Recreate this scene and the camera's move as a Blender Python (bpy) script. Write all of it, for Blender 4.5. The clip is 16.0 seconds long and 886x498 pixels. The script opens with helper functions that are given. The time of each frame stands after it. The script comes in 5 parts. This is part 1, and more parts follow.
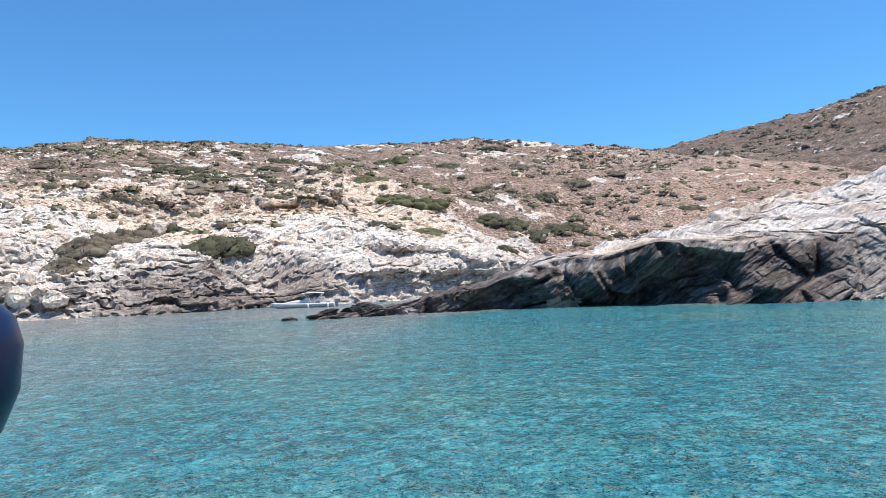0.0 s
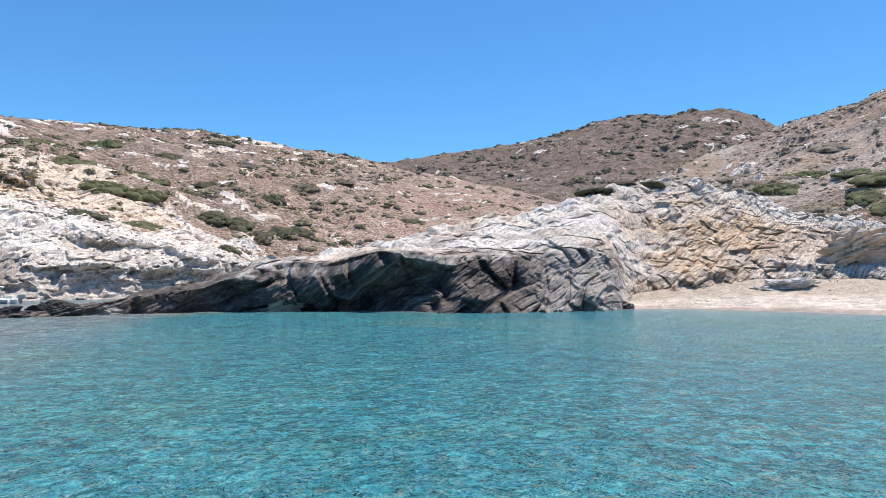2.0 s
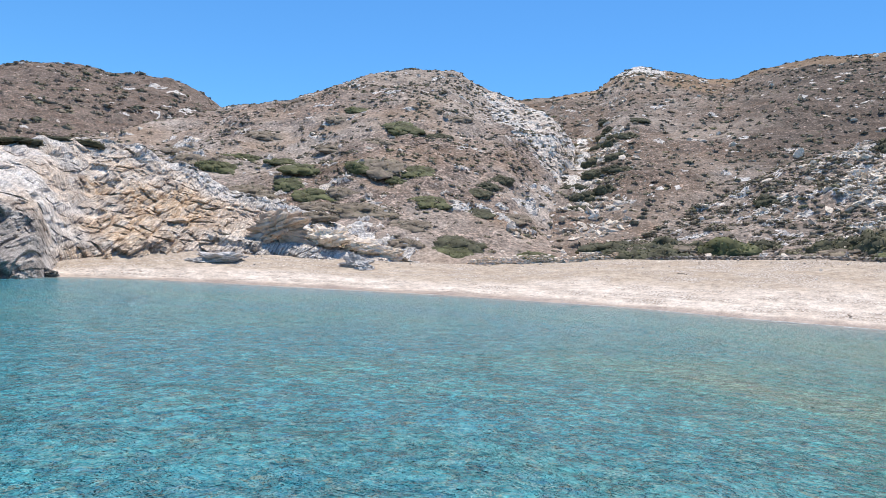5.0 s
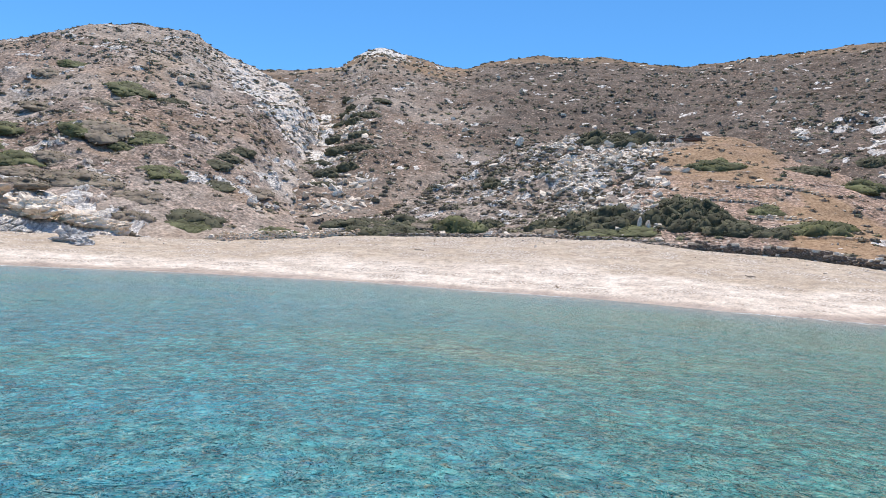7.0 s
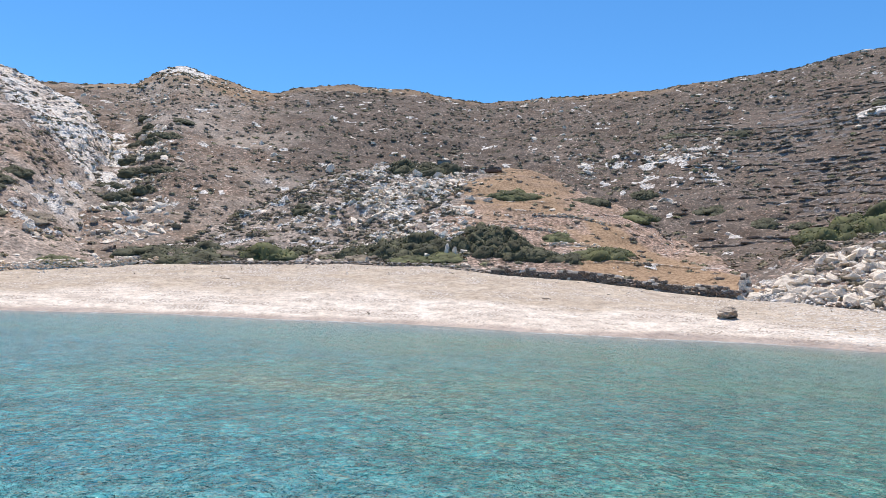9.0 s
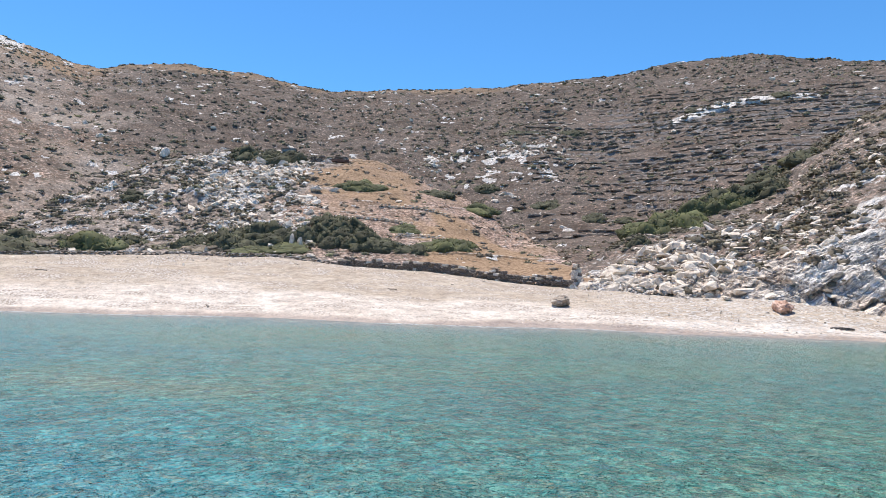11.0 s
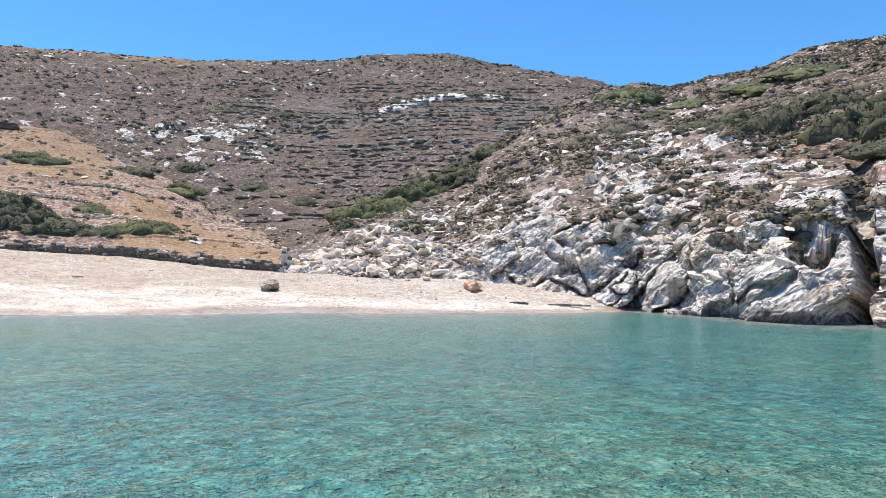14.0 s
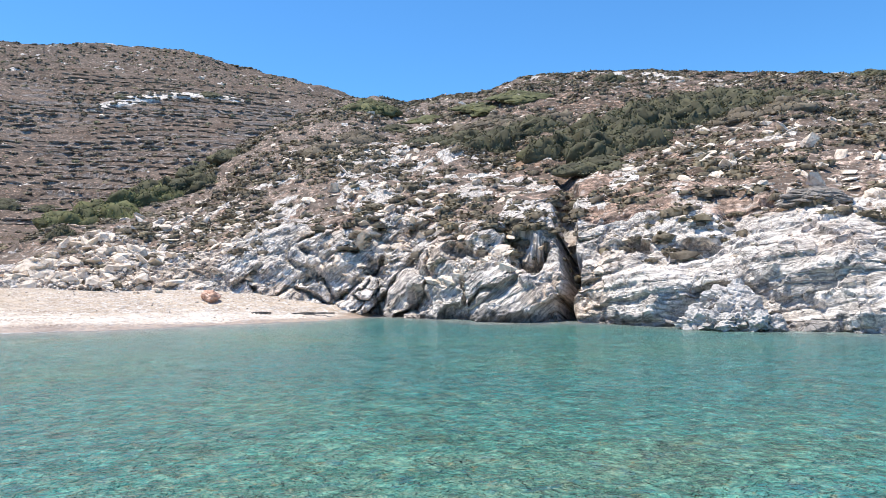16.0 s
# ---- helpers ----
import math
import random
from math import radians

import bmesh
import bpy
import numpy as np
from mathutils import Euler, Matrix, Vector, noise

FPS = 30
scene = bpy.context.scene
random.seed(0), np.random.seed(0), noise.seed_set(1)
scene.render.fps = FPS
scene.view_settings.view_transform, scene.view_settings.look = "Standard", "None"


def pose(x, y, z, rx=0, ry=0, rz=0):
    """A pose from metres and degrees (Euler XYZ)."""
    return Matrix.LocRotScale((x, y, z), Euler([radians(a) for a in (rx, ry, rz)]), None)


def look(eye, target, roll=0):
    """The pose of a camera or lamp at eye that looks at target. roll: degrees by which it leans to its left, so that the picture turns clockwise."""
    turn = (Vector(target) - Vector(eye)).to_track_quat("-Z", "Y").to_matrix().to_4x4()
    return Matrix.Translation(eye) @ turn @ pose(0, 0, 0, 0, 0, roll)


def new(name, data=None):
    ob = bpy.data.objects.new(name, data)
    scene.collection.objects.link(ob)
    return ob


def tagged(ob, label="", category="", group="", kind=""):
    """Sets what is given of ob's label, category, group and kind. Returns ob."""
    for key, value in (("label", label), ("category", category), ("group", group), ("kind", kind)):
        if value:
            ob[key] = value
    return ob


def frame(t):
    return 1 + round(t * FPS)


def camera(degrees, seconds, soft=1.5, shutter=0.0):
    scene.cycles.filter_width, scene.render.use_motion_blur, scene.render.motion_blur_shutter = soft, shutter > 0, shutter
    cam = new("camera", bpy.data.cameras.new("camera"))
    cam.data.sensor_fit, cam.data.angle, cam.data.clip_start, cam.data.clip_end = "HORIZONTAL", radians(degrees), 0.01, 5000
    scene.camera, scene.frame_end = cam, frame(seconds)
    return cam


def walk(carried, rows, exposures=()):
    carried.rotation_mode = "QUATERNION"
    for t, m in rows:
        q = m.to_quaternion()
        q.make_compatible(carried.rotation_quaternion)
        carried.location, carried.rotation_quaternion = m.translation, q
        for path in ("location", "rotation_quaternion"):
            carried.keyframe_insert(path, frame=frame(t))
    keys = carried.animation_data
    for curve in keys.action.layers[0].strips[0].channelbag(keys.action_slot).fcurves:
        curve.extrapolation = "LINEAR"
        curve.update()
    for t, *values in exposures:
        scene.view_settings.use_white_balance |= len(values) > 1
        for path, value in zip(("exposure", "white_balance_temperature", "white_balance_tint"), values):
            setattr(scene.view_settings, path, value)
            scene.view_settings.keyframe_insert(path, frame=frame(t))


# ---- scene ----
# The camera stands on a boat in the bay and turns to its right, from the west hill round to the east cliff.
# Bearings are degrees clockwise from +y; distances are metres from the boat.
EYE, TILT, LEAN = 1.9, 2.6, 2.2
cam = camera(65.24, 16.0, soft=0.85)
ROWS = [
    (0.0, 0.00, 0.00, -0.00),
    (0.5, -3.66, 1.79, -2.09),
    (1.0, -9.27, 1.04, -3.21),
    (1.5, -16.64, 0.71, -1.89),
    (2.0, -22.47, 1.07, -3.38),
    (2.5, -30.53, 1.75, -3.67),
    (3.0, -37.74, 0.97, -4.09),
    (3.5, -43.94, 0.78, -3.65),
    (4.0, -51.65, 1.80, -4.54),
    (4.5, -58.97, 2.67, -5.42),
    (5.0, -66.99, 2.61, -6.36),
    (5.2, -69.06, 2.69, -5.88),
    (7.3, -90.85, 3.76, -4.90),
    (7.5, -92.55, 4.50, -4.13),
    (8.0, -97.81, 5.60, -5.23),
    (8.5, -101.62, 6.12, -4.80),
    (9.0, -103.61, 6.43, -4.05),
    (9.5, -105.67, 6.52, -3.85),
    (10.0, -108.65, 6.26, -3.20),
    (10.2, -111.99, 6.20, -3.98),
    (12.3, -120.85, 5.69, -1.32),
    (12.5, -123.66, 4.68, -1.78),
    (13.0, -129.66, 4.62, -2.15),
    (13.5, -134.19, 5.94, -1.05),
    (14.0, -139.79, 5.78, -0.44),
    (14.5, -148.23, 5.34, -1.18),
    (15.0, -152.42, 5.69, 0.15),
    (15.5, -155.64, 5.89, 1.19),
    (16.0, -160.63, 6.13, 2.12),
]
walk(cam, [(t, pose(0, 0, EYE, TILT, LEAN) @ pose(0, 0, 0, 90 + pitch, roll, yaw)) for t, yaw, pitch, roll in ROWS],
     exposures=[(0.0, 0.02), (5.0, -0.01), (9.0, 0.03), (12.5, 0.14), (16.0, 0.26)])

# ---- light: high clear sun over the beach ----
SUN_BEARING, SUN_HEIGHT = 83.0, 73.0
world = bpy.data.worlds.new("sky")
scene.world = world
world.use_nodes = True
sky = world.node_tree.nodes.new("ShaderNodeTexSky")
sky.sky_type, sky.sun_disc = "NISHITA", False
sky.sun_elevation, sky.sun_rotation = radians(SUN_HEIGHT), radians(SUN_BEARING)
sky.altitude, sky.air_density, sky.dust_density, sky.ozone_density = 0, 1.0, 0.0, 5.0
background = world.node_tree.nodes["Background"]
background.inputs[1].default_value = 0.135
tint = world.node_tree.nodes.new("ShaderNodeMix")
tint.data_type, tint.blend_type = "RGBA", "MULTIPLY"
tint.inputs[0].default_value, tint.inputs[7].default_value = 1.0, (0.55, 1.0, 1.27, 1)
world.node_tree.links.new(sky.outputs[0], tint.inputs[6])
world.node_tree.links.new(tint.outputs[2], background.inputs[0])
sun = new("sun", bpy.data.lights.new("sun", "SUN"))
sun.data.energy, sun.data.angle, sun.data.color = 5.2, radians(0.55), (1.0, 0.915, 0.795)
sb, sh = radians(SUN_BEARING), radians(SUN_HEIGHT)
sun.matrix_world = look((math.sin(sb) * math.cos(sh) * 300, math.cos(sb) * math.cos(sh) * 300, math.sin(sh) * 300), (0, 0, 0))


# ---- noise and mesh helpers ----
def smooth(a, b, x):
    t = np.clip((x - a) / (b - a), 0, 1)
    return t * t * (3 - 2 * t)


def lattice(i, j, k):
    n = (i * 374761393 + j * 668265263 + k * 2147483647 + 1442695) & 0xFFFFFFFF
    n = ((n ^ (n >> 13)) * 1274126177) & 0xFFFFFFFF
    n = ((n ^ (n >> 15)) * 2246822519) & 0xFFFFFFFF
    return (n & 0xFFFFFF) / 16777215.0


def value(p):
    """Smooth value noise, 0 to 1, at the points p."""
    q = np.floor(p).astype(np.int64)
    f = p - q
    f = f * f * f * (f * (f * 6 - 15) + 10)
    x, y, z = q[..., 0], q[..., 1], q[..., 2]
    fx, fy, fz = f[..., 0], f[..., 1], f[..., 2]
    total = 0
    for a in (0, 1):
        for b in (0, 1):
            w = (fx if a else 1 - fx) * (fy if b else 1 - fy)
            total = total + w * ((1 - fz) * lattice(x + a, y + b, z) + fz * lattice(x + a, y + b, z + 1))
    return total


def fbm(p, octaves=4, gain=0.5):
    """Fractal noise, about -1 to 1."""
    total, amp, norm = 0, 1.0, 0.0
    for o in range(octaves):
        total = total + amp * (2 * value(p * 2.03 ** o + 17.3 * o) - 1)
        norm += amp
        amp *= gain
    return total / norm * 1.6


def ridged(p, octaves=4):
    total, amp, norm = 0, 1.0, 0.0
    for o in range(octaves):
        total = total + amp * (1 - np.abs(2 * value(p * 2.03 ** o + 9.1 * o) - 1) * 2)
        norm += amp
        amp *= 0.5
    return total / norm


def blocks(p, size, seed):
    """Angular blocks: one random step per warped cell."""
    w = p / size + 0.7 * np.stack([fbm(p / size * 0.6 + s * 31.7 + seed, 2) for s in range(3)], -1)
    q = np.floor(w).astype(np.int64)
    f = np.abs(w - q - 0.5).max(-1)
    return (lattice(q[..., 0] + seed, q[..., 1], q[..., 2]) - 0.5) * smooth(0.5, 0.42, f) - 0.25 * smooth(0.42, 0.5, f)


def strata(p, normal, thick, seed, warp=1.2, run=7.0):
    """Beds of rock: ledges that stand out and draw back along planes with that normal."""
    n = np.array(normal) / np.linalg.norm(normal)
    s = p @ n / thick + warp * fbm(p / (thick * 8) + seed, 3)
    k = np.floor(s)
    f = s - k
    flat = p - (p @ n)[..., None] * n
    a = value(np.stack([k * 7.31 + seed, flat[..., 0] / run + flat[..., 2] / run, flat[..., 1] / run], -1))
    edge = smooth(0, 0.16, f) * smooth(1, 0.84, f)
    return (a - 0.45) * edge - 0.3 * (1 - edge)


def slabby(p, normal, size, seed, warp=0.5):
    """Angular slabs laid in beds with that normal; size is their thickness, length and depth."""
    n = np.array(normal) / np.linalg.norm(normal)
    t1 = np.cross(n, (0.3, 0.9, 0.1))
    t1 /= np.linalg.norm(t1)
    t2 = np.cross(n, t1)
    s = p @ n / size[0] + warp * fbm(p / (size[1] * 1.5) + seed, 3)
    k = np.floor(s).astype(np.int64)
    jog = lattice(k, k + 3, k * 0 + seed)
    a, c = p @ t1 / size[1] + jog * 3 + 0.25 * fbm(p / size[1] + seed + 5, 2), p @ t2 / size[2] + jog * 5 + 0.25 * fbm(p / size[1] + seed + 9, 2)
    ka, kc = np.floor(a).astype(np.int64), np.floor(c).astype(np.int64)
    f, fa, fc = s - k, a - ka, c - kc
    gap = smooth(0, 0.14, np.minimum(f, 1 - f)) * smooth(0, 0.06, np.minimum(fa, 1 - fa)) * smooth(0, 0.06, np.minimum(fc, 1 - fc))
    h = lattice(k + seed, ka, kc) - 0.5 + 0.5 * (fa - 0.5) * (lattice(k, ka, kc + 7 + seed) - 0.5)
    return h * gap - 0.4 * (1 - gap)


def spot(b, r, z=0.0):
    return np.stack([np.sin(np.radians(b)) * r, np.cos(np.radians(b)) * r, z + 0 * r], -1)


def line(text):
    """A line of the ground, from 'bearing distance height, ...': a function of the bearing."""
    a = np.array([[float(v) for v in p.split()] for p in text.split(",")])
    fine = np.arange(a[0, 0], a[-1, 0] + 0.01, 0.1)
    cols = []
    for c in (1, 2):
        v = np.interp(fine, a[:, 0], a[:, c])
        k = np.exp(-np.linspace(-2, 2, 13) ** 2)
        v = np.convolve(np.pad(v, 6, mode="edge"), k / k.sum(), "valid")
        cols.append(v)
    return lambda b: (np.interp(b, fine, cols[0]), np.interp(b, fine, cols[1]))


def sheet(b0, b1, step, lines, counts):
    """A sheet of ground that runs over the lines, with counts[i] rows of faces between line i and the next."""
    b = np.arange(b0, b1 + step / 2, step)
    rz = [f(b) for f in lines]
    u = np.concatenate([i + np.arange(c) / c for i, c in enumerate(counts)] + [[len(counts)]])
    k = np.minimum(u.astype(int), len(counts) - 1)
    f = u - k
    r = np.stack([rz[i][0] * (1 - g) + rz[i + 1][0] * g for i, g in zip(k, f)], 1)
    z = np.stack([rz[i][1] * (1 - g) + rz[i + 1][1] * g for i, g in zip(k, f)], 1)
    bb = np.repeat(b[:, None], len(u), 1)
    return spot(bb, r, z), bb, np.repeat(u[None], len(b), 0), r


def normals(p):
    du, dv = np.gradient(p, axis=0), np.gradient(p, axis=1)
    n = np.cross(du, dv)
    n /= np.linalg.norm(n, axis=-1, keepdims=True) + 1e-9
    return np.where((n[..., 2:] < 0) & (np.abs(n[..., 2:]) > 0.02), -n, n)


def raw_mesh(name, verts, faces, material, smooth_faces=True, **floats):
    """A mesh from arrays; floats are named values per vertex."""
    me = bpy.data.meshes.new(name)
    verts, faces = np.asarray(verts, np.float32).reshape(-1, 3), np.asarray(faces, np.int32)
    me.vertices.add(len(verts))
    me.vertices.foreach_set("co", verts.ravel())
    me.loops.add(faces.size)
    me.loops.foreach_set("vertex_index", faces.ravel())
    me.polygons.add(len(faces))
    me.polygons.foreach_set("loop_start", np.arange(len(faces), dtype=np.int32) * faces.shape[1])
    me.polygons.foreach_set("use_smooth", np.full(len(faces), smooth_faces))
    me.update(calc_edges=True)
    for key, v in floats.items():
        me.attributes.new(key, "FLOAT", "POINT").data.foreach_set("value", np.asarray(v, np.float32).ravel())
    me.materials.append(material)
    return me


def grid_faces(na, nb):
    i = np.arange(na * nb).reshape(na, nb)
    return np.stack([i[:-1, :-1], i[:-1, 1:], i[1:, 1:], i[1:, :-1]], -1).reshape(-1, 4)


def ground_object(name, p, material, label, category, smooth_faces=True, **floats):
    na, nb = p.shape[:2]
    me = raw_mesh(name, p, grid_faces(na, nb), material, smooth_faces, **floats)
    return tagged(new(name, me), label, category, kind="structure")


# ---- materials ----
class Nodes:
    def __init__(self, name):
        self.mat = bpy.data.materials.new(name)
        self.mat.use_nodes = True
        self.tree = self.mat.node_tree
        self.bsdf = self.tree.nodes["Principled BSDF"]
        self.where = self.tree.nodes.new("ShaderNodeTexCoord").outputs["Object"]

    def add(self, kind, **inputs):
        n = self.tree.nodes.new(kind)
        for key, v in inputs.items():
            self.put(n.inputs[key.replace("_", " ")], v)
        return n

    def put(self, socket, v):
        if isinstance(v, bpy.types.NodeSocket):
            self.tree.links.new(v, socket)
        else:
            socket.default_value = v

    def noise(self, scale, detail=4, rough=0.55, where=None, distort=0.0):
        return self.add("ShaderNodeTexNoise", Vector=where or self.where, Scale=scale, Detail=detail, Roughness=rough, Distortion=distort).outputs["Fac"]

    def stretch(self, x, y, z, rx=0, ry=0, rz=0):
        n = self.add("ShaderNodeMapping", Vector=self.where)
        n.inputs["Scale"].default_value, n.inputs["Rotation"].default_value = (x, y, z), (radians(rx), radians(ry), radians(rz))
        return n.outputs[0]

    def ramp(self, fac, *stops):
        n = self.add("ShaderNodeValToRGB", Fac=fac)
        while len(n.color_ramp.elements) < len(stops):
            n.color_ramp.elements.new(0.5)
        for e, (pos, c) in zip(n.color_ramp.elements, stops):
            e.position, e.color = pos, (*c, 1) if isinstance(c, tuple) else (c, c, c, 1)
        return n.outputs[0]

    def mix(self, fac, a, b, mode="MIX"):
        n = self.tree.nodes.new("ShaderNodeMix")
        n.data_type, n.blend_type = "RGBA", mode
        self.put(n.inputs[0], fac)
        for s, v in ((n.inputs[6], a), (n.inputs[7], b)):
            self.put(s, (*v, 1) if isinstance(v, tuple) and len(v) == 3 else v)
        return n.outputs[2]

    def calc(self, op, a, b=0.0):
        n = self.tree.nodes.new("ShaderNodeMath")
        n.operation = op
        self.put(n.inputs[0], a), self.put(n.inputs[1], b)
        return n.outputs[0]

    def attr(self, name):
        n = self.tree.nodes.new("ShaderNodeAttribute")
        n.attribute_name = name
        return n.outputs["Fac"]

    def bump(self, height, strength, distance, under=None):
        n = self.add("ShaderNodeBump", Height=height, Strength=strength, Distance=distance)
        if under:
            self.put(n.inputs["Normal"], under)
        return n.outputs[0]

    def done(self, color, rough=0.9, normal=None, **others):
        self.put(self.bsdf.inputs["Base Color"], (*color, 1) if isinstance(color, tuple) else color)
        self.put(self.bsdf.inputs["Roughness"], rough)
        if normal:
            self.put(self.bsdf.inputs["Normal"], normal)
        for key, v in others.items():
            self.put(self.bsdf.inputs[key.replace("_", " ")], v)
        return self.mat


def land_material():
    """Dry stony hillside: soil and low scrub, with pale rock, ochre rock, straw grass, dark wet rock and painted shade
    where the ground has them.
    """
    m = Nodes("land")
    broad, mid, fine = m.noise(0.035, 3), m.noise(0.33, 5, 0.62), m.noise(2.6, 6, 0.68)
    soil = m.ramp(mid, (0.32, (0.18, 0.130, 0.104)), (0.5, (0.295, 0.219, 0.177)), (0.68, (0.425, 0.33, 0.275)))
    soil = m.mix(m.ramp(broad, (0.4, 0.0), (0.6, 0.9)), soil, m.mix(0.6, soil, (0.34, 0.225, 0.165)))
    grit = m.ramp(fine, (0.38, 0.30), (0.5, 0.95), (0.61, 2.1))
    soil = m.mix(1.0, soil, grit, "MULTIPLY")
    tuft = m.ramp(m.calc("ADD", m.noise(1.5, 6, 0.75, distort=0.6), m.calc("MULTIPLY", m.calc("SUBTRACT", m.attr("scrub"), 0.8), 0.16)), (0.46, 0.0), (0.54, 1.0))
    soil = m.mix(m.calc("MULTIPLY", tuft, m.calc("MINIMUM", m.attr("scrub"), 1.0)), soil, m.ramp(fine, (0.3, (0.086, 0.068, 0.058)), (0.7, (0.192, 0.154, 0.126))))
    heath = m.ramp(m.noise(0.17, 7, 0.72, m.stretch(1, 1, 2.2), 0.5), (0.44, 0.0), (0.6, 0.75))
    soil = m.mix(m.calc("MULTIPLY", heath, m.calc("MINIMUM", m.attr("scrub"), 1.0)), soil, m.mix(1.0, soil, (0.60, 0.54, 0.49), "MULTIPLY"))
    bare = m.ramp(m.noise(0.55, 7, 0.74, m.stretch(1, 1, 3.0), 0.4), (0.54, 0.0), (0.64, 0.6))
    soil = m.mix(m.calc("MULTIPLY", bare, m.calc("MINIMUM", m.attr("stones"), 1.0)), soil, m.mix(1.0, soil, (1.55, 1.5, 1.45), "MULTIPLY"))
    chips = m.ramp(m.noise(2.1, 6, 0.78, distort=0.3), (0.585, 0.0), (0.62, 0.8))
    soil = m.mix(m.calc("MULTIPLY", chips, m.attr("stones")), soil, (0.52, 0.48, 0.43))
    soil = m.mix(m.attr("pale"), soil, m.mix(1.0, m.ramp(mid, (0.32, (0.36, 0.30, 0.25)), (0.68, (0.56, 0.485, 0.415))), m.ramp(fine, (0.36, 0.5), (0.5, 0.95), (0.62, 1.35)), "MULTIPLY"))
    straw = m.ramp(m.noise(3.1, 6, 0.7), (0.34, (0.172, 0.11, 0.066)), (0.5, (0.315, 0.208, 0.128)), (0.66, (0.455, 0.325, 0.21)))
    soil = m.mix(m.attr("straw"), soil, straw)
    # rock, with bands and open joints along its beds, and rusty and grey stains
    def along(flat, across):
        n = m.add("ShaderNodeSeparateXYZ", Vector=m.where)
        return m.add("ShaderNodeCombineXYZ", X=m.calc("MULTIPLY", n.outputs[0], flat), Y=m.calc("MULTIPLY", n.outputs[1], flat), Z=m.calc("MULTIPLY", m.attr("bed"), across)).outputs[0]
    beds = m.noise(1.0, 6, 0.66, along(0.35, 2.2), 0.7)
    beds = m.calc("ADD", m.calc("MULTIPLY", m.attr("lines"), beds), m.calc("MULTIPLY", m.calc("SUBTRACT", 1.0, m.attr("lines")), m.noise(1.3, 6, 0.68)))
    rock = m.ramp(beds, (0.3, (0.42, 0.38, 0.35)), (0.43, (0.70, 0.645, 0.59)), (0.6, (0.86, 0.805, 0.745)))
    rock = m.mix(m.ramp(m.noise(0.28, 5, 0.6), (0.5, 0.0), (0.7, 0.45)), rock, (0.53, 0.40, 0.315))
    rock = m.mix(m.ramp(m.noise(0.8, 5, 0.7), (0.57, 0.0), (0.70, 0.3)), rock, (0.30, 0.27, 0.25))
    ochre = m.ramp(m.noise(1.0, 6, 0.68, along(0.7, 2.0), 1.0), (0.3, (0.30, 0.185, 0.115)), (0.46, (0.65, 0.465, 0.305)), (0.64, (0.84, 0.715, 0.58)))
    rock = m.mix(m.attr("ochre"), rock, ochre)
    # dark: wet rock at the water, and shade painted into undercuts and clefts
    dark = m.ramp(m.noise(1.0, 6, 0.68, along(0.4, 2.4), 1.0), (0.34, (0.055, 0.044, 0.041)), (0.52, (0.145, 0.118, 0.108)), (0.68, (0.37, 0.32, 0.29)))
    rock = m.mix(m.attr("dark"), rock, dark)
    thin = m.calc("ABSOLUTE", m.calc("SUBTRACT", m.noise(1.0, 5, 0.62, along(0.16, 1.5), 0.5), 0.5))
    crack = m.ramp(thin, (0.0, 0.28), (0.022, 0.78), (0.05, 1.0))
    thin = m.calc("ABSOLUTE", m.calc("SUBTRACT", m.noise(1.0, 5, 0.66, along(0.5, 4.2), 0.8), 0.5))
    crack = m.mix(1.0, crack, m.ramp(thin, (0.0, 0.5), (0.03, 0.88), (0.06, 1.0)), "MULTIPLY")
    thin = m.calc("ABSOLUTE", m.calc("SUBTRACT", m.noise(0.8, 5, 0.62, m.stretch(1, 1, 0.45), 1.2), 0.5))
    crack = m.mix(1.0, crack, m.ramp(thin, (0.0, 0.5), (0.010, 0.88), (0.022, 1.0)), "MULTIPLY")
    crack = m.mix(m.attr("lines"), (1, 1, 1), crack)
    speck = m.ramp(m.noise(3.6, 5, 0.75, along(0.8, 1.5)), (0.35, 0.5), (0.47, 0.94), (0.62, 1.2))
    rock = m.mix(1.0, rock, m.mix(1.0, crack, speck, "MULTIPLY"), "MULTIPLY")
    rock = m.mix(m.attr("white"), rock, m.mix(1.0, rock, (1.4, 1.36, 1.31), "MULTIPLY"))
    edge = m.calc("ADD", m.attr("rock"), m.calc("MULTIPLY", m.calc("SUBTRACT", m.noise(0.9, 6, 0.7), 0.5), 0.9))
    color = m.mix(m.ramp(edge, (0.42, 0.0), (0.58, 1.0)), soil, rock)
    bump = m.bump(m.noise(1.4, 8, 0.7), 0.5, 0.22)
    bump = m.bump(beds, 0.4, 0.10, bump)
    bump = m.bump(crack, m.calc("MULTIPLY", m.attr("rock"), 0.8), 0.12, bump)
    return m.done(color, 0.92, bump, Specular_IOR_Level=0.13)


